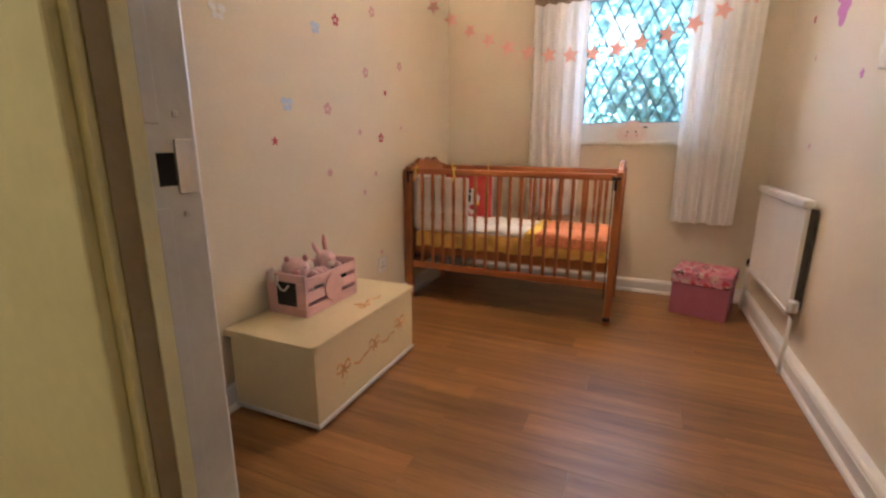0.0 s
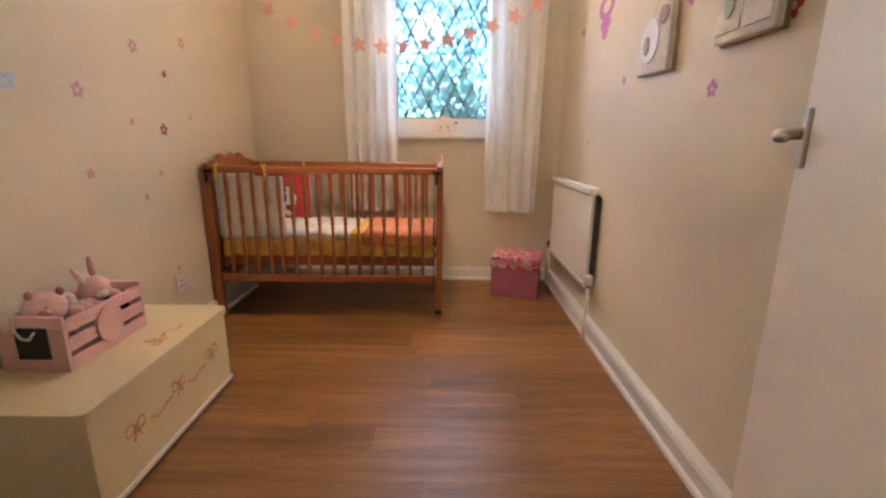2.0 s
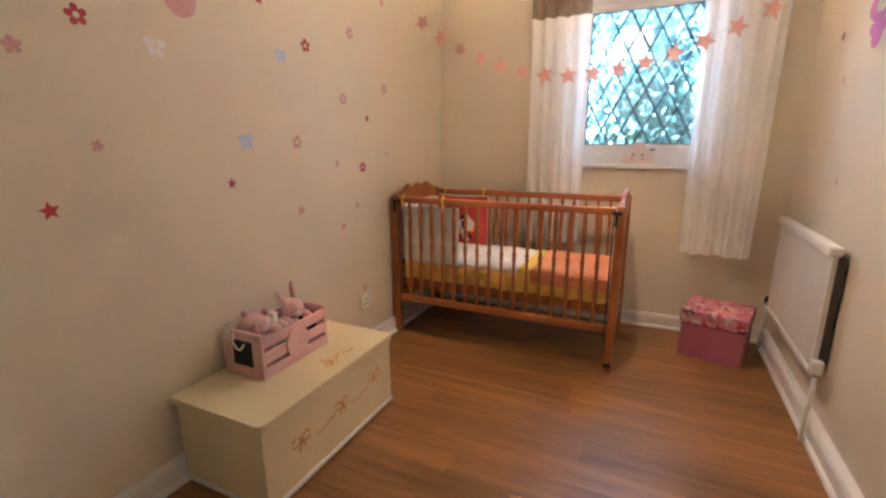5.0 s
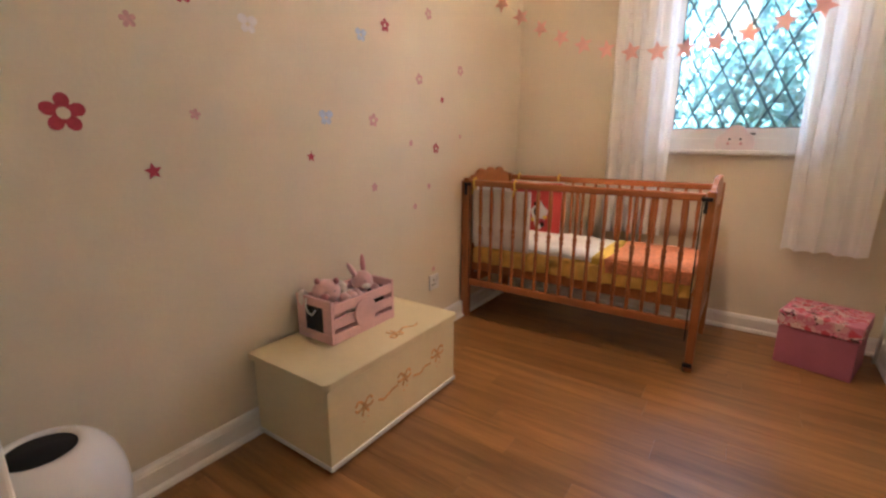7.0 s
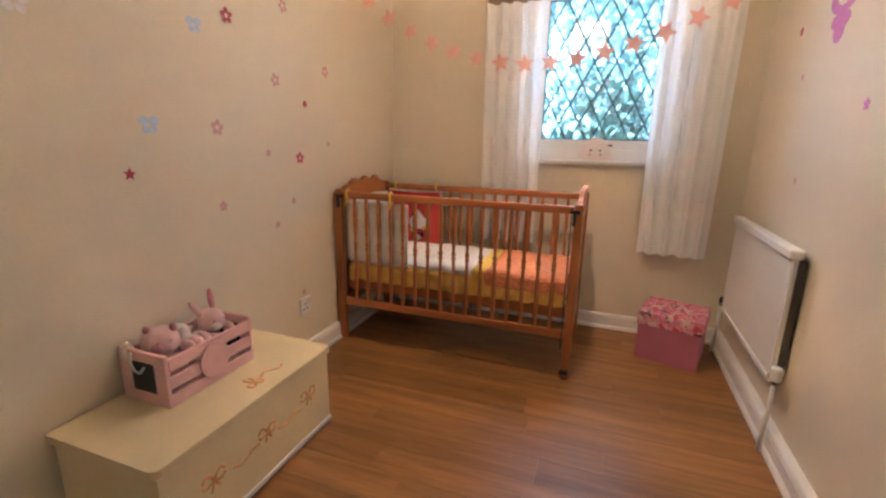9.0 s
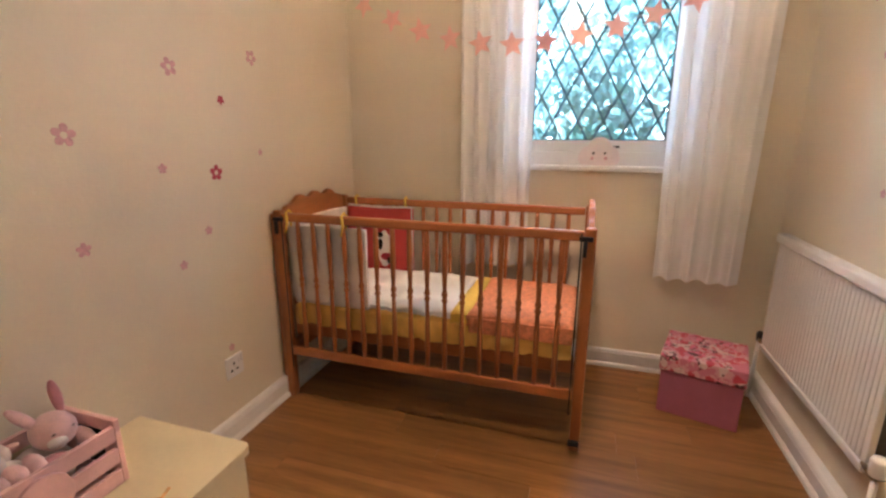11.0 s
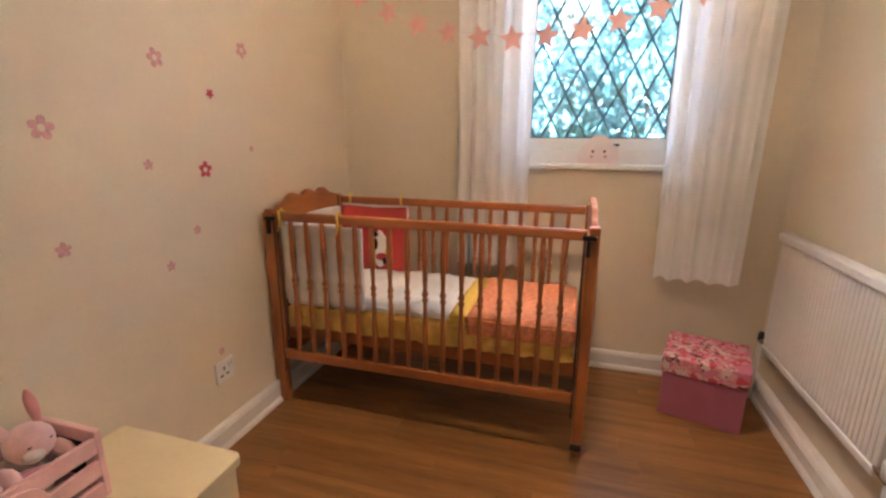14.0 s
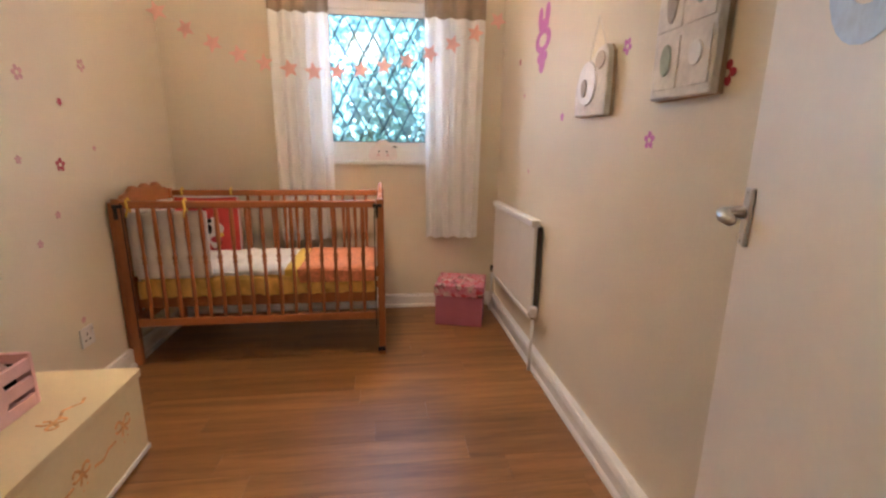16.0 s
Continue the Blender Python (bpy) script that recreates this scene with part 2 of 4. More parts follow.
def single(name, bm, material, label, category, kind="", smooth=False, group="", at=None):
    if at:
        bmesh.ops.translate(bm, verts=bm.verts, vec=-Vector(at))
    ob = new(name, mesh_of(name, bm, material, smooth))
    if at:
        ob.location = at
    return tagged(ob, label, category, group, kind)


# ---------------------------------------------------------------- structure
XL, XR, YN, YB, H = -0.86, 1.258, 0.87, 3.86, 2.40
WX0, WX1, WZ0, WZ1 = 0.075, 0.815, 1.03, 2.02   # window opening
DX0, DX1, DH = 0.085, 0.805, 2.03               # doorway, before the lining
HALL_Y = 0.775

fl = single("floor", boxes((XL - 0.1, XR + 0.1, YN - 0.11, YB + 0.1, -0.12, -0.008)), UNDER, "warm brown wood laminate floor", "floor", "structure")
single("wall_west", boxes((XL - 0.1, XL, YN - 0.095, YB, -0.1, H)), WALL, "cream painted wall with small flower stickers", "wall", "structure")
single("wall_east", boxes((XR, XR + 0.1, YN - 0.095, YB, -0.1, H)), WALL, "cream painted wall with radiator and pictures", "wall", "structure")
single("wall_north", boxes((XL - 0.1, WX0, YB, YB + 0.26, -0.1, H), (WX1, XR + 0.1, YB, YB + 0.26, -0.1, H), (WX0, WX1, YB, YB + 0.26, -0.1, WZ0), (WX0, WX1, YB, YB + 0.26, WZ1, H)), WALL, "cream painted wall around the window", "wall", "structure")
single("wall_south", boxes((XL, DX0, YN - 0.06, YN, -0.1, H), (DX1, XR, YN - 0.06, YN, -0.1, H), (DX0, DX1, YN - 0.06, YN, DH, H)), WALL, "cream painted wall around the doorway", "wall", "structure")
single("ceiling", boxes((XL - 0.1, XR + 0.1, YN - 0.06, YB + 0.26, H, H + 0.1)), CEIL, "plain white painted ceiling", "ceiling", "structure")
# hall outside the door
single("wall_hall", boxes((-1.2, DX0, HALL_Y, YN - 0.06, -0.1, H), (DX1, 2.0, HALL_Y, YN - 0.06, -0.1, H), (DX0, DX1, HALL_Y, YN - 0.06, DH, H)), HALL, "textured pale yellow hall wall", "wall", "structure")
single("wall_hall_back", boxes((-1.3, 2.1, -1.1, -1.0, -0.1, H), (-1.3, -1.2, -1.0, HALL_Y, -0.1, H), (2.0, 2.1, -1.0, HALL_Y, -0.1, H)), HALL, "plain pale yellow hall wall", "wall", "structure")
single("floor_hall", boxes((-1.2, 2.0, -1.0, YN - 0.11, -0.12, -0.002)), FLOOR, "warm brown wood laminate hall floor", "floor", "structure")
single("ceiling_hall", boxes((-1.3, 2.1, -1.1, YN - 0.06, H, H + 0.1)), CEIL, "plain white hall ceiling", "ceiling", "structure")

# skirting with a stepped top
def skirt(name, x0, y0, x1, y1, nx, ny, depth=0.018, high=0.092):
    """A moulded board along a wall, with a quarter bead at the floor; (nx, ny) points into the room."""
    e = depth + 0.013
    out = [(0, -0.006), (e, -0.006), (e, 0.006), (e - 0.003, 0.014), (depth + 0.003, 0.02), (depth, 0.021), (depth, high - 0.018), (depth - 0.003, high - 0.014), (depth - 0.004, high - 0.008), (depth - 0.010, high - 0.001), (depth - 0.013, high), (0, high)]
    if nx:
        bm = prism([(x0 + nx * d, z) for d, z in out], y0, y1, "y")
    else:
        bm = prism([(y0 + ny * d, z) for d, z in out], x0, x1, "x")
    return single(name, bm, GLOSS, "white gloss painted skirting board", "skirting", "structure")


skirt("baseboard_west", XL, YN, XL, YB - 0.02, 1, 0, 0.026)
skirt("baseboard_east", XR, YN, XR, YB - 0.02, -1, 0, 0.040, 0.086)
skirt("baseboard_north", XL, YB, XR, YB, 0, -1)
skirt("baseboard_south", XL + 0.02, YN, DX0 - 0.05, YN, 0, 1)

# door lining
dl = thing("door_frame", (0, 0, 0), "worn off-white door frame with strike plate", "door frame", kind="structure")
part("lining", boxes((DX0, 0.105, 0.818, YN + 0.002, 0, DH - 0.02), bevel=0.002), GREYP, dl)
part("lining", boxes((DX0, 0.105, HALL_Y - 0.002, 0.818, 0, DH - 0.02), bevel=0.001), HALL, dl, "yellow painted outer lining")
part("lining", boxes((0.785, DX1, HALL_Y - 0.002, YN + 0.002, 0, DH - 0.02), bevel=0.003), GREYP, dl)
part("head", boxes((DX0, DX1, HALL_Y - 0.002, YN + 0.002, DH - 0.02, DH)), GREYP, dl)
part("stop", boxes((0.105, 0.109, 0.801, 0.818, 0, DH - 0.02), bevel=0.001), HALL, dl, "yellow painted door stop")
part("stop", boxes((0.781, 0.785, 0.799, 0.822, 0, DH - 0.02), bevel=0.001), HALL, dl, "yellow painted door stop")
# added strip whose brown stands for the shaded lining
part("shade_strip", boxes((0.105, 0.108, 0.780, 0.801, 0, DH - 0.02), bevel=0.001), LINING_SHADE, dl, "brown strip painted as shade beside the stop")
part("planted_strip", boxes((0.105, 0.1068, 0.819, 0.834, 0, 0.95), (0.105, 0.1068, 0.819, 0.834, 1.03, DH - 0.02), bevel=0.0008), GREYP, dl, "thin worn white bead beside the stop")
part("strike_plate", boxes((0.105, 0.107, 0.846, 0.868, 0.962, 1.016), bevel=0.0008), CHROME, dl, "dull metal strike plate")
# no recess is cut: a black block paints the hole's inner shade
part("latch_hole", boxes((0.1045, 0.1062, 0.827, 0.845, 0.971, 1.003)), DARK, dl, "dark latch hole")
for zz in (0.942, 1.04):
    part("screw", boxes((0.105, 0.107, 0.848, 0.854, zz - 0.003, zz + 0.003), bevel=0.001), CHROME, dl)
for x0, x1 in ((DX0 - 0.05, DX0 + 0.008), (DX1 - 0.008, DX1 + 0.05)):
    part("architrave", boxes((x0, x1, HALL_Y - 0.014, HALL_Y, 0, DH + 0.05), bevel=0.004), HALL, dl, "yellow painted architrave")
    part("architrave", boxes((x0, x1, YN, YN + 0.014, 0, DH + 0.05), bevel=0.004), GLOSS, dl)

# door leaf, standing open
hinge, tip = Vector((0.80, 0.893)), Vector((1.165, 1.577))
ang = math.degrees(math.atan2(tip.y - hinge.y, tip.x - hinge.x))
door = thing("door_1", (hinge.x, hinge.y, 0.008), "plain cream flush door standing open", "door", ang, kind="structure")
DW = (tip - hinge).length
part("leaf", boxes((0, DW, -0.036, 0, 0, 1.98), bevel=0.002), DOORP, door)
hd = part("handle_plate", boxes((DW - 0.075, DW - 0.033, 0, 0.009, 0.957, 1.066), bevel=0.003), CHROME, door, "satin chrome handle plate")
part("lever", tube([(DW - 0.054, 0.008, 1.02), (DW - 0.054, 0.036, 1.018), (DW - 0.06, 0.044, 1.017), (DW - 0.09, 0.048, 1.015), (DW - 0.125, 0.046, 1.013)], [0.012, 0.011, 0.0125, 0.0125, 0.0105], 10), CHROME, hd, smooth=True)
for zz in (0.966, 1.058):
    part("screw", lathe([(0.004, 0), (0.004, 0.0015), (0.0001, 0.002)], 10), CHROME, hd).matrix_local = pose(DW - 0.054, 0.009, zz, -90)
ring = bmesh.new()
N = 28
vs = []
for i in range(N + 1):
    a = radians(60 + 300 * i / N)
    vs.append([ring.verts.new((r * math.cos(a), 0.0, r * math.sin(a))) for r in (0.098, 0.14)])
for a, b in zip(vs, vs[1:]):
    ring.faces.new((a[0], a[1], b[1], b[0]))
rr = bmesh.ops.extrude_face_region(ring, geom=list(ring.faces))
bmesh.ops.translate(ring, verts=[v for v in rr["geom"] if isinstance(v, bmesh.types.BMVert)], vec=(0, 0.0012, 0))
bmesh.ops.translate(ring, verts=ring.verts, vec=(0.40, 0.0005, 1.392))
part("blue_decal", ring, BLUES, door, "pale blue curved decal")

# ---------------------------------------------------------------- window
win = thing("window_1", (0, 0, 0), "white framed window with diamond leaded panes", "window", kind="structure")
GX0, GX1, GZ0, GZ1, GY = 0.133, 0.757, 1.152, 1.935, 3.945
part("outer_frame", boxes((WX0, GX0 - 0.02, 3.915, 3.985, WZ0, WZ1), (GX1 + 0.02, WX1, 3.915, 3.985, WZ0, WZ1), (GX0 - 0.02, GX1 + 0.02, 3.915, 3.985, WZ0, GZ0 - 0.055), (GX0 - 0.02, GX1 + 0.02, 3.915, 3.985, GZ1 + 0.03, WZ1), bevel=0.003), GLOSS, win)
part("casement", boxes((GX0 - 0.02, GX0, 3.925, 3.965, GZ0 - 0.055, GZ1 + 0.03), (GX1, GX1 + 0.02, 3.925, 3.965, GZ0 - 0.055, GZ1 + 0.03), (GX0, GX1, 3.925, 3.965, GZ0 - 0.055, GZ0), (GX0, GX1, 3.925, 3.965, GZ1, GZ1 + 0.03), bevel=0.003), GLOSS, win)
part("window_sill", boxes((WX0 - 0.02, WX1 + 0.02, YB - 0.028, 3.915, WZ0 - 0.022, WZ0 + 0.002), bevel=0.004), GLOSS, win, "white gloss painted sill")
pn = part("pane", boxes((GX0, GX1, GY - 0.002, GY + 0.002, GZ0, GZ1)), GLASS, win, "clear glass pane")
pn.visible_shadow = False
st = part("window_stay", tube([(0.50, 3.922, 1.118), (0.53, 3.915, 1.121), (0.555, 3.918, 1.122)], 0.0055, 8), IRON, win, "small dark window catch")
hw, hh, nx0, nz0 = 0.0605, 0.1155, 0.23, 1.477
for s in (1, -1):
    for k in range(-14, 15):
        # line x = nx0 + 2 hw k + s hw/hh (z - nz0), clipped to the pane
        c = nx0 + 2 * hw * k
        g = s * hw / hh
        za, zb = sorted(((GX0 - c) / g + nz0, (GX1 - c) / g + nz0))
        za, zb = max(za, GZ0), min(zb, GZ1)
        if zb - za < 0.02:
            continue
        p, q = Vector((c + g * (za - nz0), GY - 0.004, za)), Vector((c + g * (zb - nz0), GY - 0.004, zb))
        n = Vector((q.z - p.z, 0, -(q.x - p.x))).normalized() * 0.0048
        bm = bmesh.new()
        f = bm.faces.new([bm.verts.new(v) for v in (p + n, q + n, q - n, p - n)])
        r = bmesh.ops.extrude_face_region(bm, geom=[f])
        bmesh.ops.translate(bm, verts=[v for v in r["geom"] if isinstance(v, bmesh.types.BMVert)], vec=(0, -0.003 - 0.0006 * s, 0))
        part("lead_strip", bm, LEAD, win)
for x0, x1, z0, z1 in ((GX0, GX1, GZ0, GZ0 + 0.006), (GX0, GX1, GZ1 - 0.006, GZ1), (GX0, GX0 + 0.006, GZ0 + 0.006, GZ1 - 0.006), (GX1 - 0.006, GX1, GZ0 + 0.006, GZ1 - 0.006)):
    part("lead_strip", boxes((x0, x1, GY - 0.009, GY - 0.0035, z0, z1)), LEAD, win)


# ---------------------------------------------------------------- curtains
def curtain(label, x0, x1, y, z0, z1, folds, seed, flare):
    root = thing("curtain", ((x0 + x1) / 2, y, z0), label, "curtain", group="window curtains")
    rnd = random.Random(seed)
    ph = [rnd.uniform(0, 6.28) for _ in range(5)]
    cx = (x0 + x1) / 2

    def sheet(za, zb, rows, grow):
        bm = bmesh.new()
        cols = 150
        grid = []
        for j in range(rows + 1):
            z = za + (zb - za) * j / rows
            down = (z1 - z) / (z1 - z0)
            row = []
            for i in range(cols + 1):
                u = i / cols
                a = u * folds * 2 * math.pi
                amp = 0.018 + 0.007 * down + 0.006 * math.sin(3 * u + ph[0])
                yy = amp * math.sin(a + ph[1] + 0.5 * math.sin(2.1 * down + ph[2])) + 0.10 * amp * math.sin(1.7 * a + ph[3]) + 0.012 * down * math.sin(4 * u + ph[4])
                xx = x0 + (x1 - x0) * u + 0.008 * math.sin(a * 1.0 + ph[3] + 1.2) * down - cx + flare * (u - 0.5) * down
                sag = 0.003 * math.sin(a * 0.5 + ph[2]) if j == 0 else 0
                row.append(bm.verts.new((xx, yy - grow, z - z0 + sag)))
            grid.append(row)
        for a, b in zip(grid, grid[1:]):
            for i in range(cols):
                bm.faces.new((a[i], a[i + 1], b[i + 1], b[i]))
        return bm

    cl = part("cloth", sheet(z0, z1 - 0.10, 26, 0), CURT, root, smooth=True)
    bd = part("heading_band", sheet(z1 - 0.10, z1 + 0.05, 6, 0.001), CURTB, root, "taupe heading band", smooth=True)
    return root


curtain("white cotton curtain with taupe heading, hanging behind the cot", -0.20, 0.15, 3.775, 0.52, 2.0, 4.5, 3, -0.02)
curtain("white cotton curtain with taupe heading, hanging above the pink box", 0.728, 1.115, 3.765, 0.52, 2.0, 4.2, 8, -0.045)
pole = thing("curtain_pole", (0.44, 3.775, 2.03), "white curtain pole across the window head", "curtain pole")
part("rod", tube([(-0.72, 0, 0), (0.74, 0, 0)], 0.009, 10), GLOSS, pole)
for xx in (-0.66, 0.68):
    part("bracket", boxes((xx - 0.008, xx + 0.008, 0.0, YB - 3.775, -0.01, 0.01), bevel=0.002), GLOSS, pole)

# ---------------------------------------------------------------- cot
CX0, CX1, CY0, CY1 = -0.835, 0.462, 3.095, 3.675
cot = thing("cot", ((CX0 + CX1) / 2, (CY0 + CY1) / 2, 0), "orange pine slatted cot with dropped side rail and bedding frame", "cot")
OX, OY = (CX0 + CX1) / 2, (CY0 + CY1) / 2
LX, LY = (CX1 - CX0) / 2, (CY1 - CY0) / 2


def post(x, y):
    return boxes((x - 0.019, x + 0.019, y - 0.019, y + 0.019, 0.0, 0.868), bevel=0.005)


for x in (-LX + 0.02, LX - 0.02):
    for y in (-LY + 0.02, LY - 0.02):
        part("post", post(x, y), PINE, cot)


def wave(y):
    """The scalloped top of an end panel."""
    u = y / (LY - 0.04)
    return 0.858 + 0.052 * (1 - u ** 4) + 0.010 * math.cos(u * 4 * math.pi) * (1 - u ** 6)


for x in (-LX + 0.02, LX - 0.02):
    ys = [(-LY + 0.039) + (2 * LY - 0.078) * i / 36 for i in range(37)]
    part("top_panel", prism([(y, wave(y)) for y in ys] + [(y, 0.77 + 0.012 * math.cos(y * 22)) for y in reversed(ys)], x - 0.011, x + 0.011, "x", 0.003), PINED, cot, "scalloped wooden end panel")
    if x < 0:
        part("end_board", boxes((x - 0.043, x - 0.0195, -LY + 0.016, -LY + 0.06, 0.02, 0.85), bevel=0.004), PINED, cot, "upright board against the wall")
    part("bottom_rail", boxes((x - 0.012, x + 0.012, -LY + 0.039, LY - 0.039, 0.2, 0.26), bevel=0.004), PINED, cot)
    for i in range(7):
        y = (-LY + 0.09) + (2 * LY - 0.18) * i / 6
        part("spindle", lathe([(0.009, 0.255), (0.0095, 0.5), (0.0095, 0.775)], 8, (x, y, 0)), PINE, cot, smooth=True)

SPIN = [(0.0085, 0.0), (0.0105, 0.06), (0.0105, 0.16), (0.0078, 0.29), (0.0078, 0.30), (0.0125, 0.31), (0.0078, 0.32), (0.0125, 0.335), (0.0078, 0.35), (0.0078, 0.36), (0.0115, 0.45), (0.0105, 0.55), (0.0085, 0.595)]
spin_me = mesh_of("spindle", lathe(SPIN, 10), PINE, True)
for y, rear in ((-LY + 0.014, False), (LY - 0.014, True)):
    part("top_rail", boxes((-LX + 0.041, LX - 0.041, y - 0.014, y + 0.014, 0.822, 0.858), bevel=0.007), PINEH, cot)
    part("lower_rail", boxes((-LX + 0.041, LX - 0.041, y - 0.012, y + 0.012, 0.212, 0.254), bevel=0.005), PINEH, cot)
    for i in range(16):
        x = -LX + 0.041 + (2 * LX - 0.082) * (i + 1) / 17
        piece("spindle", spin_me, cot, pose(x, y, 0.238, 0, 0, 17 * i))
    if not rear:
        for x in (-LX + 0.05, LX - 0.05):
            part("slide_rod", tube([(x, y - 0.022, 0.16), (x, y - 0.022, 0.85)], 0.0028, 8), IRON, cot, "thin black metal slide rod")
        for x, s in ((-LX + 0.024, 1), (LX - 0.024, -1)):
            part("rod_bracket", boxes((x - 0.012, x + s * 0.034 if s > 0 else x + 0.012, y - 0.03, y - 0.016, 0.826, 0.842), (x - 0.007, x + 0.007, y - 0.03, y - 0.016, 0.77, 0.826), bevel=0.002) if s > 0 else boxes((x - 0.034, x + 0.012, y - 0.03, y - 0.016, 0.826, 0.842), (x - 0.02, x - 0.006, y - 0.03, y - 0.016, 0.77, 0.826), bevel=0.002), IRON, cot, "black metal bracket")
            if s < 0:
                part("rod_foot", boxes((x - 0.02, x + 0.02, y - 0.028, y - 0.012, 0.03, 0.05), bevel=0.002), IRON, cot, "black metal bracket")
for y in (-LY + 0.055, LY - 0.055):
    part("base_rail", boxes((-LX + 0.045, LX - 0.045, y - 0.011, y + 0.011, 0.300, 0.368), bevel=0.004), PINEH, cot)
for i in range(12):
    x = -LX + 0.1 + (2 * LX - 0.2) * i / 11
    part("base_slat", boxes((x - 0.03, x + 0.03, -LY + 0.067, LY - 0.067, 0.345, 0.358), bevel=0.002), PINED, cot)


def soft_slab(x0, x1, y0, y1, z0, z1, bev, lump, nx=26, seed=1, gather=0.0):
    """A slab with a soft, uneven top and rounded rim."""
    bm = bmesh.new()
    box(bm, x0, x1, y0, y1, z0, z1)
    bmesh.ops.subdivide_edges(bm, edges=list(bm.edges), cuts=nx, use_grid_fill=True)
    for v in bm.verts:
        e = min(v.co.x - x0, x1 - v.co.x, y1 - v.co.y, v.co.y - y0)
        k = lump * noise.noise(Vector((v.co.x * 9, v.co.y * 9, seed * 3.7)))
        if v.co.z > (z0 + z1) / 2:
            v.co.z += k * (2 * v.co.z - z0 - z1) / (z1 - z0) - bev * max(0, 1 - e / bev) ** 2 * 0.6 * (2 * v.co.z - z0 - z1) / (z1 - z0)
        v.co.y += (0.4 * lump + gather) * noise.noise(Vector((v.co.x * 34, v.co.z * 16, seed)))
        v.co.z += gather * noise.noise(Vector((v.co.x * 30, v.co.y * 5, seed + 5)))
    return bm


mt = thing("mattress", (OX, OY, 0.358), "cot mattress in a yellow satin fitted sheet", "mattress")
part("fitted_sheet", soft_slab(-LX + 0.055, LX - 0.055, -LY + 0.035, LY - 0.035, 0.0, 0.105, 0.03, 0.012, 46, gather=0.011), SHEETY, mt, smooth=True)
sh = single("sheet", soft_slab(-0.50, 0.135, -LY + 0.045, LY - 0.045, 0.0, 0.030, 0.02, 0.018, 34, seed=4, gather=0.005), SHEETW, "rumpled white cotton cot sheet on the mattress", "sheet", smooth=True)
sh.location = (OX, OY, 0.464)
bl = thing("blanket", (OX, OY, 0.466), "orange cotton cot blanket with a yellow border", "blanket")
part("cover", soft_slab(0.19, LX - 0.052, -LY + 0.034, LY - 0.04, -0.02, 0.034, 0.02, 0.012, 20, seed=7), ORANGEC, bl, smooth=True)
part("border", soft_slab(0.125, 0.192, -LY + 0.036, LY - 0.042, -0.012, 0.036, 0.02, 0.010, 18, seed=8), YELLC, bl, "yellow border strip", smooth=True)
part("hanging_edge", soft_slab(0.2, LX - 0.054, -LY + 0.029, -LY + 0.037, -0.045, 0.02, 0.004, 0.008, 16, seed=9), ORANGEC, bl, smooth=True)

# padded bumper round the head end
bp = thing("cot_bumper", (OX, OY, 0.47), "white and red padded cot bumper tied with yellow ribbons", "cot bumper")
part("front_pad", soft_slab(-LX + 0.06, -0.235, -LY + 0.032, -LY + 0.048, -0.01, 0.335, 0.006, 0.008, 16, seed=2), LINING, bp, "off-white quilted pad", smooth=True)
part("rear_pad", soft_slab(-LX + 0.06, -0.225, LY - 0.05, LY - 0.03, 0.0, 0.35, 0.006, 0.008, 16, seed=3), REDC, bp, "red quilted pad", smooth=True)
part("end_pad", soft_slab(-LX + 0.036, -LX + 0.052, -LY + 0.05, LY - 0.05, 0.0, 0.345, 0.006, 0.008, 16, seed=5), LINING, bp, "off-white quilted pad", smooth=True)
part("piping", tube([(-LX + 0.07, LY - 0.052, 0.352), (-0.4, LY - 0.054, 0.346), (-0.228, LY - 0.052, 0.352), (-0.226, LY - 0.052, 0.18), (-0.228, LY - 0.052, 0.01)], 0.005, 8), SHEETW, bp, smooth=True)
mo = part("applique", prism([(-0.38 + 0.05 * math.cos(a) * (1 + 0.25 * math.sin(3 * a)), 0.13 + 0.085 * math.sin(a) * (1 + 0.15 * math.cos(4 * a))) for a in [2 * math.pi * i / 28 for i in range(28)]], LY - 0.062, LY - 0.05, "y"), SHEETW, bp, "small white applique shape")
part("dark_patch", prism([(-0.40 + 0.016 * math.cos(a), 0.205 + 0.014 * math.sin(a)) for a in [2 * math.pi * i / 16 for i in range(16)]], LY - 0.067, LY - 0.0615, "y"), DARK, mo)
for ax, az, ra, rb, mm in ((-0.40, 0.155, 0.012, 0.03, DARK), (-0.335, 0.12, 0.014, 0.012, YELLC), (-0.35, 0.07, 0.012, 0.018, DARK), (-0.42, 0.10, 0.01, 0.014, YELLC)):
    part("patch", prism([(ax + ra * math.cos(a), az + rb * math.sin(a)) for a in [2 * math.pi * i / 14 for i in range(14)]], LY - 0.0685, LY - 0.0612, "y"), mm, mo)
part("red_patch", prism([(-0.365 + 0.034 * math.cos(a), 0.09 + 0.02 * math.sin(a)) for a in [2 * math.pi * i / 16 for i in range(16)]], LY - 0.067, LY - 0.0615, "y"), DARKR, mo)
for x, y in ((-LX + 0.075, -LY + 0.0), (-0.315, -LY + 0.0), (-LX + 0.1, LY - 0.03), (-0.27, LY - 0.03)):
    part("ribbon", tube([(x, y + 0.02, 0.33), (x, y + 0.032, 0.385), (x, y + 0.014, 0.4), (x, y - 0.006, 0.392), (x + 0.004, y - 0.008, 0.35), (x - 0.006, y - 0.01, 0.31)], 0.0055, 6), YELLC, bp, "yellow tie ribbon", smooth=True)

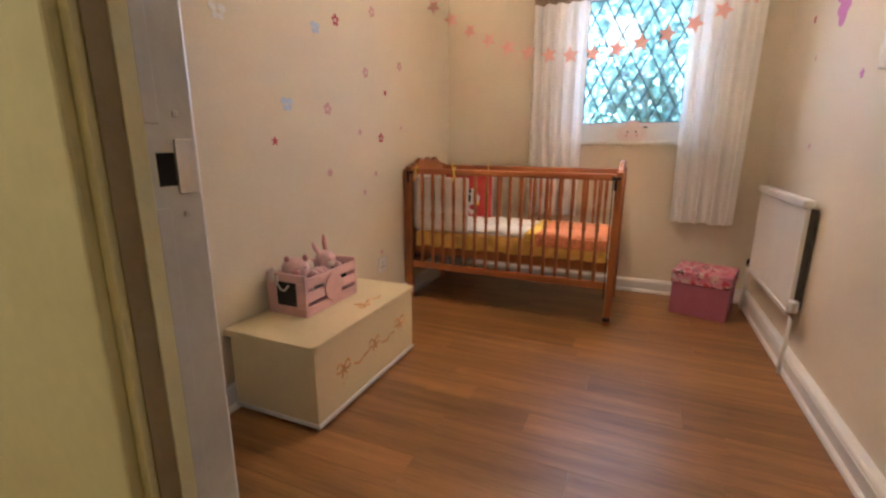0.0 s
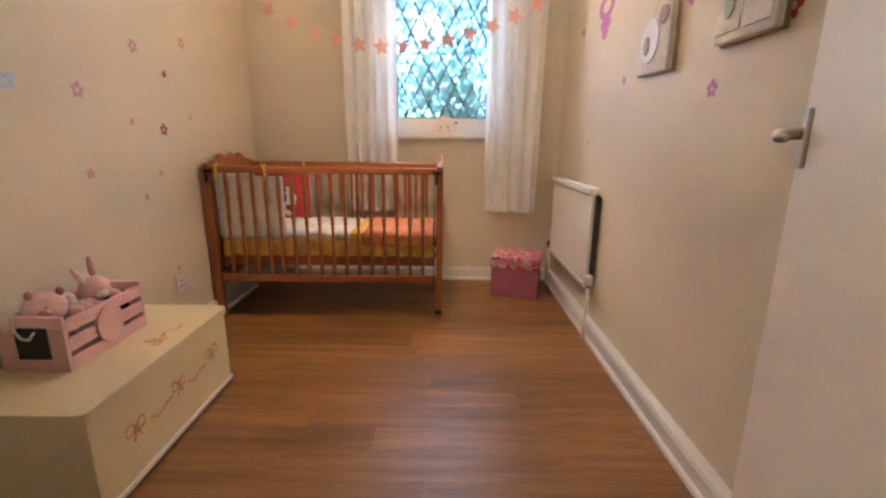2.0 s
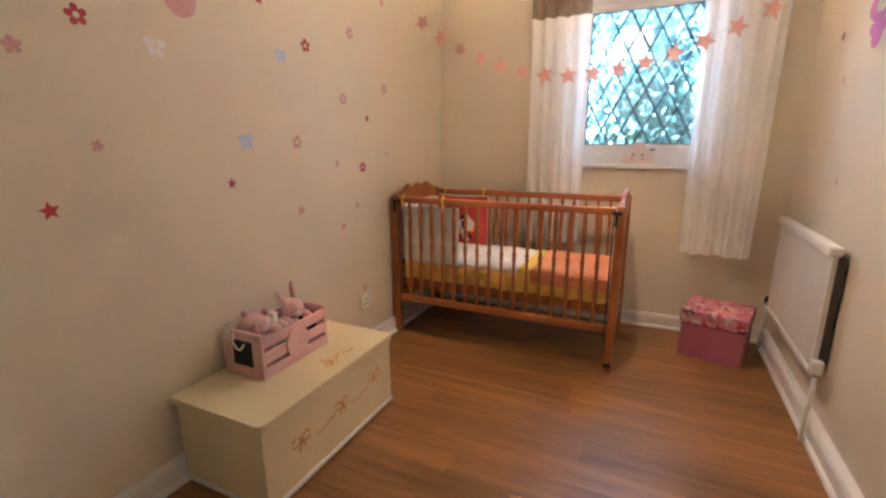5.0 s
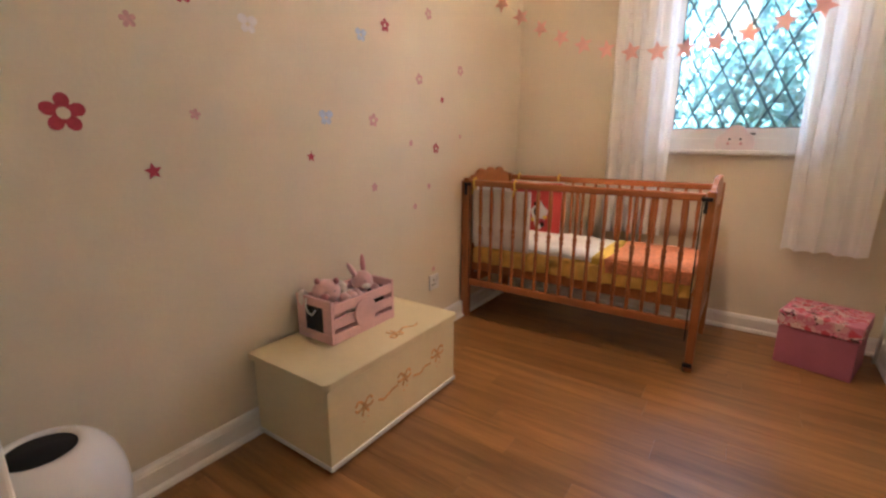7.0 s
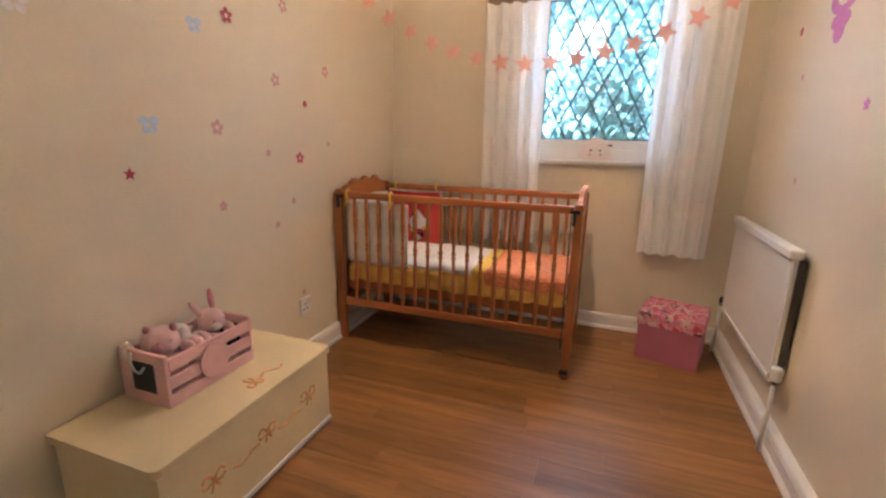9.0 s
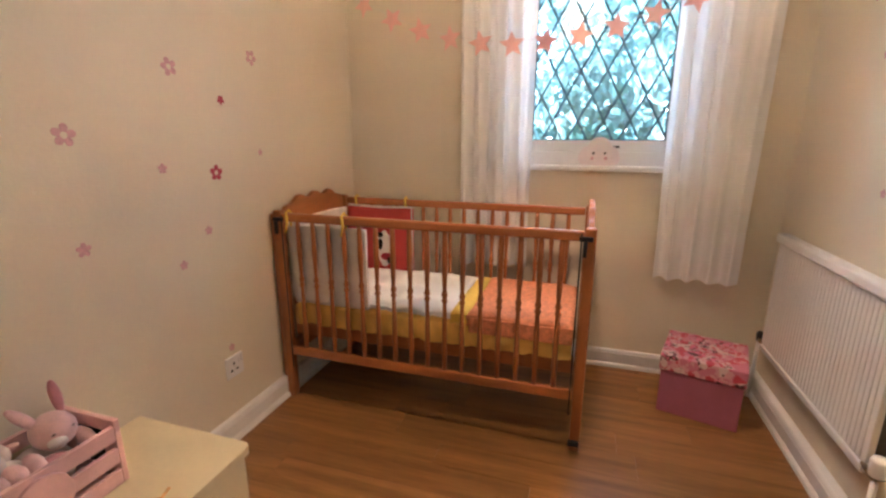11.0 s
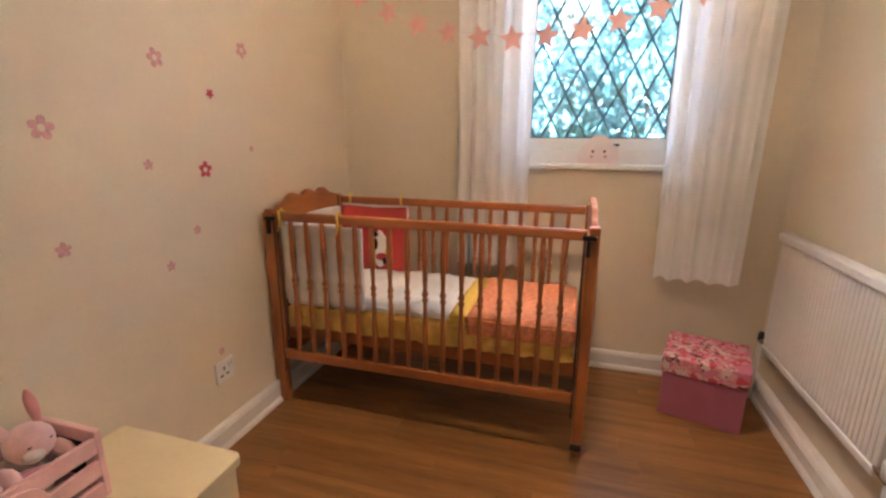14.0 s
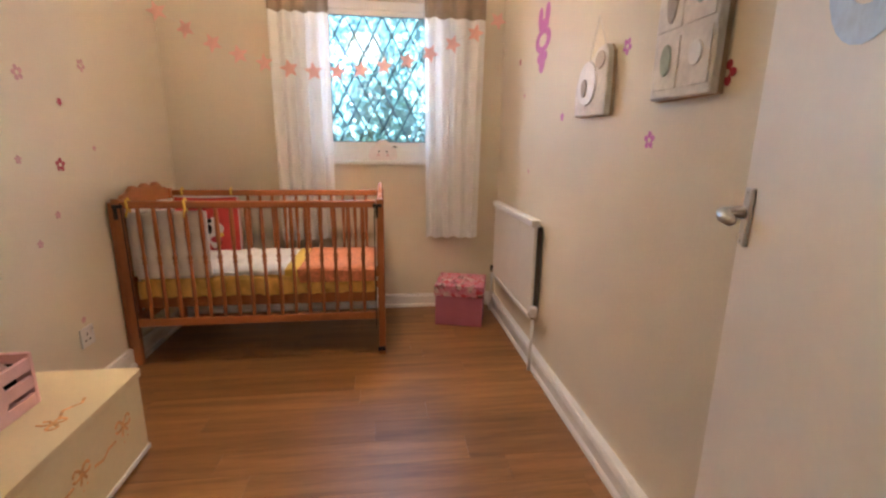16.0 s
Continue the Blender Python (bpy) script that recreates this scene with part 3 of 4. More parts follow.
# ---------------------------------------------------------------- toy chest
chest = thing("toy_chest", (-0.64, 2.02, 0), "cream painted wooden toy chest with orange ribbon painting", "toy chest")
TX0, TX1, TY0, TY1 = -0.186, 0.206, -0.362, 0.37
part("body", boxes((TX0, TX1, TY0, TY1, 0.028, 0.304), bevel=0.003), CREAMW, chest)
part("base_trim", boxes((TX1 - 0.004, TX1 + 0.006, TY0 - 0.003, TY1 + 0.003, 0.014, 0.032), (TX0, TX1, TY0 - 0.003, TY0 + 0.006, 0.014, 0.032), bevel=0.002), GLOSS, chest, "white base strip")
rc = 0.025
lid = []
for cx, cy, a0 in ((TX1 + 0.003 - rc, TY1 + 0.028 - rc, 0), (TX0 - 0.02, TY1 + 0.025, 90), (TX0 - 0.02, TY0 - 0.005, 180), (TX1 + 0.003 - rc, TY0 - 0.008 + rc, 270)):
    r0 = rc if a0 in (0, 270) else 0.003
    lid += [(cx + r0 * math.cos(radians(a0 + 90 * i / 6)), cy + r0 * math.sin(radians(a0 + 90 * i / 6))) for i in range(7)]
part("lid", prism(lid, 0.306, 0.330, "z", 0.003), CREAMW, chest)
for x in (TX0 + 0.05, TX1 - 0.05):
    for y in (TY0 + 0.05, TY1 - 0.05):
        part("foot", lathe([(0.018, 0.0), (0.02, 0.028)], 12, (x, y, 0)), DARK, chest)


def ribbon(parent, place, pts, r=0.003):
    part("painted_ribbon", tube([place(*p) for p in pts], r, 10), ORANGEP, parent, "faded orange painted ribbon")


def bow(place, parent, cx, cz, s):
    for sg in (1, -1):
        ribbon(parent, place, [(cx + sg * s * 0.9 * math.sin(a) * (0.4 + 0.6 * math.sin(a / 2)), cz + s * 0.62 * math.sin(2 * a) * 0.5 + s * 0.25 * math.sin(a)) for a in [math.pi * i / 10 for i in range(11)]], 0.0081)
    ribbon(parent, place, [(cx, cz), (cx - 0.2 * s, cz - 0.6 * s), (cx - 0.1 * s, cz - 1.1 * s)], 0.0081)
    ribbon(parent, place, [(cx, cz), (cx + 0.35 * s, cz - 0.5 * s), (cx + 0.3 * s, cz - 0.9 * s)], 0.0081)


front = lambda a, b: (TX1 - 0.0058, a, b)
top = lambda a, b: (b, a, 0.3242)
for cy, cz, s in ((-0.20, 0.175, 0.055), (0.02, 0.185, 0.05), (0.24, 0.195, 0.055)):
    bow(front, chest, cy, cz, s)
ribbon(chest, front, [(-0.13, 0.165), (-0.10, 0.15), (-0.05, 0.168), (-0.02, 0.17)], 0.0081)
ribbon(chest, front, [(0.075, 0.165), (0.12, 0.155), (0.15, 0.172), (0.19, 0.17)], 0.0081)
bow(top, chest, 0.06, 0.13, 0.04)
ribbon(chest, top, [(0.08, 0.13), (0.13, 0.11), (0.17, 0.14), (0.2, 0.13)], 0.0081)

# ---------------------------------------------------------------- pink crate with soft toys
crate = thing("toy_crate", (-0.73, 2.038, 0.330), "pink painted wooden crate with blackboard end, on the chest", "crate")
for y in (-0.175, 0.163):
    part("end_panel", boxes((-0.098, 0.098, y, y + 0.014, 0.0, 0.038), (-0.098, 0.098, y, y + 0.014, 0.138, 0.172), (-0.098, -0.05, y, y + 0.014, 0.038, 0.138), (0.05, 0.098, y, y + 0.014, 0.038, 0.138), bevel=0.002), PINKW, crate)
    part("blackboard", boxes((-0.05, 0.05, y + 0.003, y + 0.011, 0.038, 0.138)), BOARD, crate, "small blackboard panel")
part("cord", tube([(-0.035, -0.178, 0.165), (-0.036, -0.182, 0.13), (-0.02, -0.183, 0.108), (0.0, -0.183, 0.105), (0.02, -0.182, 0.128)], 0.004, 6), CORD, crate, "white looped cord", smooth=True)
for x in (-0.098, 0.086):
    for z in (0.0, 0.058, 0.118):
        part("slat", boxes((x, x + 0.012, -0.161, 0.163, z, z + 0.04), bevel=0.002), PINKW, crate)
part("plaque", prism([(0.0 + 0.058 * math.cos(a), 0.085 + 0.062 * math.sin(a)) for a in [2 * math.pi * i / 32 for i in range(32)]], 0.098, 0.106, "x", 0.002), PINKW, crate, "round pink plaque")
part("bottom", boxes((-0.086, 0.086, -0.161, 0.163, 0.0, 0.01)), PINKW, crate)

pig = thing("soft_toy_pig", (-0.745, 1.95, 0.345), "pink plush pig in the crate", "soft toy")
part("torso", blob((0, 0.01, 0.06), (0.055, 0.06, 0.06), 0.1), PLUSH, pig, smooth=True)
part("head", blob((0.0, -0.005, 0.157), (0.056, 0.055, 0.05), 0.04), PLUSH, pig, smooth=True)
for y in (-0.05, -0.012):
    part("eye", blob((0.042 if y < -0.03 else 0.052, y + 0.004, 0.17), (0.0025, 0.005, 0.0015), 0, 8), DARK, pig)
part("snout", blob((0.035, -0.045, 0.15), (0.022, 0.016, 0.017), 0.02, 12), PLUSHD, pig, smooth=True)
for x, y in ((-0.01, -0.045), (0.04, 0.02)):
    part("ear", blob((x - 0.005, y * 0.8, 0.202), (0.012, 0.010, 0.014), 0.1, 12), PLUSHD, pig, smooth=True)
for x, y in ((-0.035, -0.075), (0.03, 0.07)):
    part("arm", blob((x - 0.02, y, 0.14), (0.022, 0.02, 0.035), 0.1, 12), PLUSHW, pig, smooth=True)
for y in (0.05, 0.085):
    part("leg", blob((0.045, y, 0.12), (0.03, 0.022, 0.022), 0.1, 12, rot=Matrix.Rotation(0.4, 3, "Y")), PLUSH, pig, smooth=True)
bun = thing("soft_toy_rabbit", (-0.755, 2.13, 0.345), "pink plush rabbit with upright ear in the crate", "soft toy")
part("torso", blob((0, -0.02, 0.06), (0.06, 0.065, 0.06), 0.1), PLUSHW, bun, smooth=True)
part("head", blob((0.01, 0.012, 0.15), (0.047, 0.045, 0.045), 0.04), PLUSH, bun, smooth=True)
for y in (-0.022, 0.018):
    part("eye", blob((0.05, y + 0.012, 0.16), (0.0025, 0.005, 0.0016), 0, 8), DARK, bun)
part("muzzle", blob((0.048, -0.005, 0.138), (0.018, 0.02, 0.015), 0.02, 12), PLUSHW, bun, smooth=True)
part("ear", blob((-0.02, 0.048, 0.212), (0.008, 0.013, 0.047), 0.05, 12, rot=Matrix.Rotation(0.12, 3, "X")), PLUSHD, bun, smooth=True)
part("ear", blob((0.0, -0.035, 0.205), (0.008, 0.013, 0.046), 0.05, 12, rot=Matrix.Rotation(0.6, 3, "X")), PLUSH, bun, smooth=True)
part("arm", blob((0.055, -0.035, 0.10), (0.02, 0.045, 0.02), 0.05, 12), PLUSHD, bun, smooth=True)

for y in (-0.055, 0.05):
    part("leg", blob((0.05, y, 0.115), (0.034, 0.018, 0.02), 0.1, 12, rot=Matrix.Rotation(0.5, 3, "Y")), PLUSH, bun, smooth=True)
lamb = thing("soft_toy_lamb", (-0.745, 2.035, 0.345), "white plush lamb lying low in the crate", "soft toy")
part("torso", blob((0, 0, 0.07), (0.06, 0.05, 0.065), 0.15), PLUSHW, lamb, smooth=True)
part("head", blob((-0.03, 0.0, 0.14), (0.036, 0.034, 0.034), 0.06), PLUSHW, lamb, smooth=True)
for y in (-0.036, 0.036):
    part("ear", blob((-0.03, y, 0.145), (0.01, 0.02, 0.008), 0.05, 10), PLUSH, lamb, smooth=True)

# ---------------------------------------------------------------- pink storage box
bx = thing("storage_box", (0.965, 3.588, 0), "pink cardboard storage box with a patterned lid", "storage box", -15.5)
part("body", boxes((-0.152, 0.15, -0.142, 0.142, 0.0, 0.24), bevel=0.003), PINKB, bx)


def lid_mat():
    m = mat("patterned_pink_card", (0.72, 0.30, 0.36), 0.55, 0.08, 12, 0.05)
    n, l = m.node_tree.nodes, m.node_tree.links
    vo = n.new("ShaderNodeTexVoronoi")
    vo.inputs["Scale"].default_value = 27
    wob = n.new("ShaderNodeTexNoise")
    wob.inputs["Scale"].default_value = 24
    tc = n.new("ShaderNodeTexCoord")
    l.new(tc.outputs["Object"], vo.inputs["Vector"])
    l.new(tc.outputs["Object"], wob.inputs["Vector"])
    ramp = n.new("ShaderNodeValToRGB")
    ramp.color_ramp.interpolation = "CONSTANT"
    els = ramp.color_ramp.elements
    els[0].position, els[0].color = 0.0, (0.58, 0.19, 0.27, 1)
    els[1].position, els[1].color = 0.5, (0.66, 0.34, 0.38, 1)
    for p, c in ((0.62, (0.55, 0.06, 0.10, 1)), (0.74, (0.70, 0.52, 0.50, 1)), (0.84, (0.10, 0.03, 0.04, 1)), (0.9, (0.72, 0.20, 0.30, 1))):
        e = els.new(p)
        e.color = c
    sep = n.new("ShaderNodeSeparateColor")
    l.new(vo.outputs["Color"], sep.inputs[0])
    mx = n.new("ShaderNodeMath")
    mx.operation = "MULTIPLY_ADD"
    mx.inputs[1].default_value = 0.55
    l.new(sep.outputs[0], mx.inputs[0])
    hf = n.new("ShaderNodeMath")
    hf.operation = "MULTIPLY"
    hf.inputs[1].default_value = 0.75
    l.new(wob.outputs["Fac"], hf.inputs[0])
    l.new(hf.outputs[0], mx.inputs[2])
    l.new(mx.outputs[0], ramp.inputs[0])
    l.new(ramp.outputs[0], n["Principled BSDF"].inputs["Base Color"])
    return m


part("lid", boxes((-0.159, 0.157, -0.149, 0.149, 0.198, 0.272), bevel=0.005), lid_mat(), bx, "lid printed with pink and red figures")

# ---------------------------------------------------------------- radiator
rad = thing("radiator", (1.2, 3.30, 0), "white ribbed panel radiator on wall brackets", "radiator")
RY0, RY1, RZ0, RZ1 = -0.40, 0.40, 0.265, 0.775
bm = boxes((0.004, 0.022, RY0, RY1, RZ0, RZ1), bevel=0.003)
part("panel", bm, GLOSS, rad)
n_rib = 32
for i in range(n_rib):
    y = RY0 + 0.02 + (RY1 - RY0 - 0.04) * (i + 0.5) / n_rib
    part("rib", boxes((0.001, 0.006, y - 0.0085, y + 0.0085, RZ0 + 0.028, RZ1 - 0.035), bevel=0.0028), GLOSS, rad)
# fins added to darken the shaded gap between panel and wall
shade_fin_me = mesh_of("shade_fin", boxes((0.022, 0.05, -0.003, 0.003, RZ0 + 0.03, RZ1 - 0.035)), GAP_SHADE)
for i in range(37):
    piece("shade_fin", shade_fin_me, rad, pose(0, RY0 + 0.009 + 0.0215 * i, 0))
part("top_cap", boxes((-0.012, 0.036, RY0 - 0.006, RY1 + 0.006, RZ1 - 0.030, RZ1 + 0.008), bevel=0.009), GLOSS, rad)
part("bottom_edge", boxes((-0.003, 0.024, RY0, RY1, RZ0 - 0.004, RZ0 + 0.022), bevel=0.005), GLOSS, rad)
for y in (RY0 + 0.12, RY1 - 0.12):
    part("wall_bracket", boxes((0.02, XR - 1.2, y - 0.015, y + 0.015, RZ0 + 0.05, RZ1 - 0.08)), GLOSS, rad)
vl = part("valve", tube([(0.01, RY0 + 0.01, 0.285), (0.008, RY0 - 0.045, 0.285)], 0.011, 10), BRASS, rad, "brass valve body", smooth=True)
part("valve_head", lathe([(0.017, 0.0), (0.02, 0.006), (0.021, 0.045), (0.017, 0.055)], 16, (0.008, RY0 - 0.048, 0.29)), PLASTIC, vl, "white valve head", smooth=True)
part("pipe", tube([(0.008, RY0 - 0.048, 0.27), (0.008, RY0 - 0.05, 0.16), (0.0, RY0 - 0.055, 0.1), (-0.002, RY0 - 0.058, 0.0)], 0.0085, 10), GLOSS, rad, "white painted pipe", smooth=True)
part("valve", tube([(0.01, RY1 - 0.01, 0.285), (0.008, RY1 + 0.04, 0.285)], 0.011, 10), BRASS, rad, "brass valve body", smooth=True)
part("valve_nut", lathe([(0.012, 0), (0.014, 0.03), (0.009, 0.045)], 10, (0.008, RY1 + 0.038, 0.28)), IRON, rad, "dark lockshield cap", smooth=True)
part("pipe", tube([(0.008, RY1 + 0.038, 0.285), (0.006, RY1 + 0.038, 0.14), (0.0, RY1 + 0.038, 0.0)], 0.0085, 10), GLOSS, rad, "white painted pipe", smooth=True)

# ---------------------------------------------------------------- bin
bn = thing("waste_bin", (-0.69, 1.032, 0), "white plastic bin with a domed lid and round opening", "bin")
part("body", lathe([(0.125, 0.0), (0.13, 0.004), (0.149, 0.22), (0.151, 0.225)], 40), PLASTIC, bn, smooth=True)
dome = [(0.157, 0.205), (0.159, 0.225), (0.158, 0.245)] + [(0.074 + 0.084 * math.cos(a), 0.245 + 0.142 * math.sin(a)) for a in [radians(10 * i) for i in range(1, 9)]] + [(0.076, 0.386), (0.070, 0.379)]
dm = bmesh.new()
rings = []
for r, z in dome:
    rings.append([dm.verts.new((r * math.cos(2 * math.pi * i / 40), r * math.sin(2 * math.pi * i / 40), z)) for i in range(40)])
for a, b in zip(rings, rings[1:]):
    for i in range(40):
        dm.faces.new((a[i], a[(i + 1) % 40], b[(i + 1) % 40], b[i]))
part("lid", dm, PLASTIC, bn, "glossy white domed lid", smooth=True)
# black capped shape paints the shade inside the bin's opening
part("opening_shade", lathe([(0.0001, 0.24), (0.12, 0.24), (0.125, 0.27), (0.0715, 0.380)], 32), DARK, bn, "dark bin opening", smooth=True)

# ---------------------------------------------------------------- wall socket
so = thing("wall_socket", (XL, 2.82, 0.292), "white single wall socket above the skirting", "socket")
part("plate", boxes((0.0, 0.009, -0.044, 0.044, -0.044, 0.044), bevel=0.003), PLASTIC, so)
part("rocker", boxes((0.009, 0.013, 0.016, 0.028, 0.008, 0.03), bevel=0.001), PLASTIC, so)
# black blocks paint the shade in three pin holes and beside the rocker
for y, z, w, h in ((-0.006, 0.012, 0.007, 0.014), (-0.02, -0.014, 0.012, 0.008), (0.008, -0.014, 0.012, 0.008), (0.0305, 0.019, 0.005, 0.022)):
    part("socket_shade", boxes((0.009, 0.0096, y - w / 2, y + w / 2, z - h / 2, z + h / 2)), DARK, so)


# ---------------------------------------------------------------- stickers
def flower_shape(s, petals=5, hole=True, spin=0.0):
    """A flat flower: petals round a centre, as a ring with an open middle when it is large."""
    n = petals * 10
    bm = bmesh.new()
    outer, inner = [], []
    for i in range(n):
        a = 2 * math.pi * i / n
        r = 0.80 * s * (0.5 + 0.5 * abs(math.cos(petals * a / 2)) ** 0.75)
        outer.append((r * math.cos(a + spin), r * math.sin(a + spin)))
        inner.append((0.24 * s * math.cos(a + spin), 0.24 * s * math.sin(a + spin)))
    vo = [bm.verts.new((0, *p)) for p in outer]
    vi = [bm.verts.new((0, *p)) for p in inner]
    for i in range(n):
        bm.faces.new((vo[i], vo[(i + 1) % n], vi[(i + 1) % n], vi[i]))
    if not hole:
        bm.faces.new(vi)
    r = bmesh.ops.extrude_face_region(bm, geom=list(bm.faces))
    bmesh.ops.translate(bm, verts=[v for v in r["geom"] if isinstance(v, bmesh.types.BMVert)], vec=(0.0008, 0, 0))
    return bm


def star_shape(s, spin=math.pi / 2, thick=0.0008):
    pts = [((s if i % 2 == 0 else 0.46 * s) * math.cos(spin + math.pi * i / 5), (s if i % 2 == 0 else 0.46 * s) * math.sin(spin + math.pi * i / 5)) for i in range(10)]
    return prism(pts, 0, thick, "x")


def wing_shape(s):
    bm = bmesh.new()
    for cy, cz, ry, rz in ((0.5, 0.35, 0.5, 0.42), (-0.5, 0.35, 0.5, 0.42), (0.35, -0.4, 0.36, 0.36), (-0.35, -0.4, 0.36, 0.36)):
        b2 = prism([(s * (cy + ry * math.cos(a)), s * (cz + rz * math.sin(a))) for a in [2 * math.pi * i / 14 for i in range(14)]], 0, 0.0008, "x")
        me = bpy.data.meshes.new("tmp")
        b2.to_mesh(me)
        bm.from_mesh(me)
        b2.free()
        bpy.data.meshes.remove(me)
    return bm


def sticker(kind, wall, y, z, s, material, label, spin=0.3):
    x = XL + 0.0006 if wall == "w" else XR - 0.0014
    bm = {"flower": lambda: flower_shape(s, 5, True, spin), "bud": lambda: flower_shape(s, 5, False, spin), "star": lambda: star_shape(s, spin), "butterfly": lambda: wing_shape(s)}[kind]()
    nm = {"flower": "flower_sticker", "bud": "flower_sticker", "star": "star_sticker", "butterfly": "butterfly_sticker"}[kind]
    ob = single(nm, bm, material, label, "wall sticker", group="wall stickers")
    ob.location = (x, y, z)


PF, PB, DR = "pale pink flower sticker on the cream wall", "small pale pink flower sticker on the wall", "dark red flower sticker on the cream wall"
sticker("flower", "w", 1.246, 1.147, 0.062, DARKR, "large dark red flower sticker on the wall", math.pi / 2)
sticker("star", "w", 1.432, 0.993, 0.026, DARKR, "dark red star sticker on the wall", 1.7)
sticker("star", "w", 2.006, 1.019, 0.022, DARKR, "dark red star sticker on the wall", 1.5)
sticker("flower", "w", 1.576, 1.499, 0.036, DARKR, DR, 0.5)
sticker("flower", "w", 2.460, 1.579, 0.036, DARKR, DR, 0.4)
sticker("flower", "w", 2.848, 1.041, 0.036, DARKR, DR, 1.5)
sticker("bud", "w", 2.907, 1.294, 0.021, DARKR, DR, 0.9)
sticker("bud", "w", 2.217, 1.702, 0.022, DARKR, DR, 0.2)
sticker("flower", "w", 1.281, 1.53, 0.07, PALEP, "large pale pink flower sticker on the wall", 0.6)
sticker("bud", "w", 1.424, 1.398, 0.028, PALEP, PB, 0.5)
sticker("bud", "w", 1.573, 1.159, 0.022, PALEP, PB, 0.1)
sticker("flower", "w", 2.787, 1.693, 0.036, PALEP, PF, 0.7)
sticker("flower", "w", 3.086, 1.463, 0.036, PALEP, PF, 1.1)
sticker("flower", "w", 2.707, 1.379, 0.036, PALEP, PF, 0.6)
sticker("flower", "w", 2.366, 1.170, 0.038, PALEP, PF, 0.2)
sticker("bud", "w", 3.09, 1.105, 0.016, PALEP, PB)
sticker("bud", "w", 2.633, 1.069, 0.021, PALEP, PB)
sticker("bud", "w", 2.36, 0.871, 0.026, PALEP, PB)
sticker("bud", "w", 2.783, 0.842, 0.021, PALEP, PB)
sticker("bud", "w", 2.661, 0.746, 0.021, PALEP, PB)
sticker("bud", "w", 2.822, 0.369, 0.02, PALEP, PB)
sticker("bud", "w", 3.088, 1.905, 0.025, PALEP, PB)
sticker("butterfly", "w", 2.307, 1.514, 0.032, BLUES, "pale blue butterfly sticker on the wall")
sticker("butterfly", "w", 2.093, 1.171, 0.036, BLUES, "pale blue butterfly sticker on the wall")
sticker("butterfly", "w", 1.782, 1.455, 0.036, WHITES, "white butterfly sticker on the wall")
sticker("flower", "e", 2.076, 1.165, 0.034, LILAC, "lilac flower sticker on the wall", 0.3)
sticker("flower", "e", 2.261, 1.464, 0.034, LILAC, "lilac flower sticker on the wall", 0.9)
sticker("flower", "e", 1.793, 1.315, 0.038, DARKR, DR, 0.6)
sticker("bud", "e", 2.775, 1.271, 0.024, LILAC, "small lilac flower sticker on the wall")
sticker("bud", "e", 3.46, 1.61, 0.024, DARKR, DR)
sticker("bud", "e", 3.205, 1.005, 0.018, PALEP, PB)
sticker("bud", "e", 3.346, 1.415, 0.018, PALEP, PB)


def rabbit_sticker(wall, y, z, s, material, label):
    """A flat rabbit outline: two ears, a head and a body with a pale heart of wall between."""
    bm = bmesh.new()
    k = 0
    for cy, cz, ry, rz, hole in ((-0.2, 0.82, 0.14, 0.34, 0), (0.2, 0.82, 0.14, 0.34, 0), (0, 0.52, 0.3, 0.2, 0), (0, 0.02, 0.44, 0.42, 0.5), (0, -0.55, 0.3, 0.22, 0), (0.0, -0.78, 0.17, 0.3, 0)):
        k += 1
        n = 24
        ring = lambda f: [bm.verts.new((0.0002 * k, 1.75 * s * (cy + f * ry * math.cos(2 * math.pi * i / n)), s * (cz + f * rz * math.sin(2 * math.pi * i / n)))) for i in range(n)]
        vo = ring(1.0)
        if hole:
            vi = ring(hole)
            for i in range(n):
                bm.faces.new((vo[i], vo[(i + 1) % n], vi[(i + 1) % n], vi[i]))
        else:
            bm.faces.new(vo)
    r = bmesh.ops.extrude_face_region(bm, geom=list(bm.faces))
    bmesh.ops.translate(bm, verts=[v for v in r["geom"] if isinstance(v, bmesh.types.BMVert)], vec=(0.0006, 0, 0))
    ob = single("rabbit_sticker", bm, material, label, "wall sticker", group="wall stickers")
    ob.location = (XL + 0.0006 if wall == "w" else XR - 0.0026, y, z)


rabbit_sticker("e", 3.09, 1.65, 0.14, LILAC, "lilac dotted rabbit sticker on the wall")
rabbit_sticker("w", 1.885, 1.765, 0.19, PALEP, "pink dotted rabbit sticker high on the wall")


# ---------------------------------------------------------------- wall pictures
def oval(cy, cz, ry, rz, x0, x1, n=24):
    return prism([(cy + ry * math.cos(a), cz + rz * math.sin(a)) for a in [2 * math.pi * i / n for i in range(n)]], x0, x1, "x", 0.0015)


p1 = thing("animal_plaque", (XR, 2.452, 1.252), "small off-white padded animal plaque hung on string", "wall picture")
sil = [(-0.13, 0.0), (0.12, 0.005), (0.13, 0.08), (0.12, 0.13), (0.09, 0.168), (0.04, 0.19), (-0.01, 0.212), (-0.05, 0.236), (-0.10, 0.24), (-0.125, 0.215), (-0.132, 0.1)]
part("pad", prism(sil, -0.032, -0.004, "x", 0.006), CANVAS, p1)
part("edge", prism([(a * 1.0 - 0.002, b * 0.99 + 0.001) for a, b in sil], -0.012, 0.0, "x", 0.002), CANVASB, p1, "brown side edge")
part("face", oval(0.02, 0.12, 0.075, 0.078, -0.037, -0.03), WHITES, p1)
part("muzzle", oval(0.035, 0.105, 0.022, 0.032, -0.041, -0.036), GREYF, p1, "dark taupe oval")
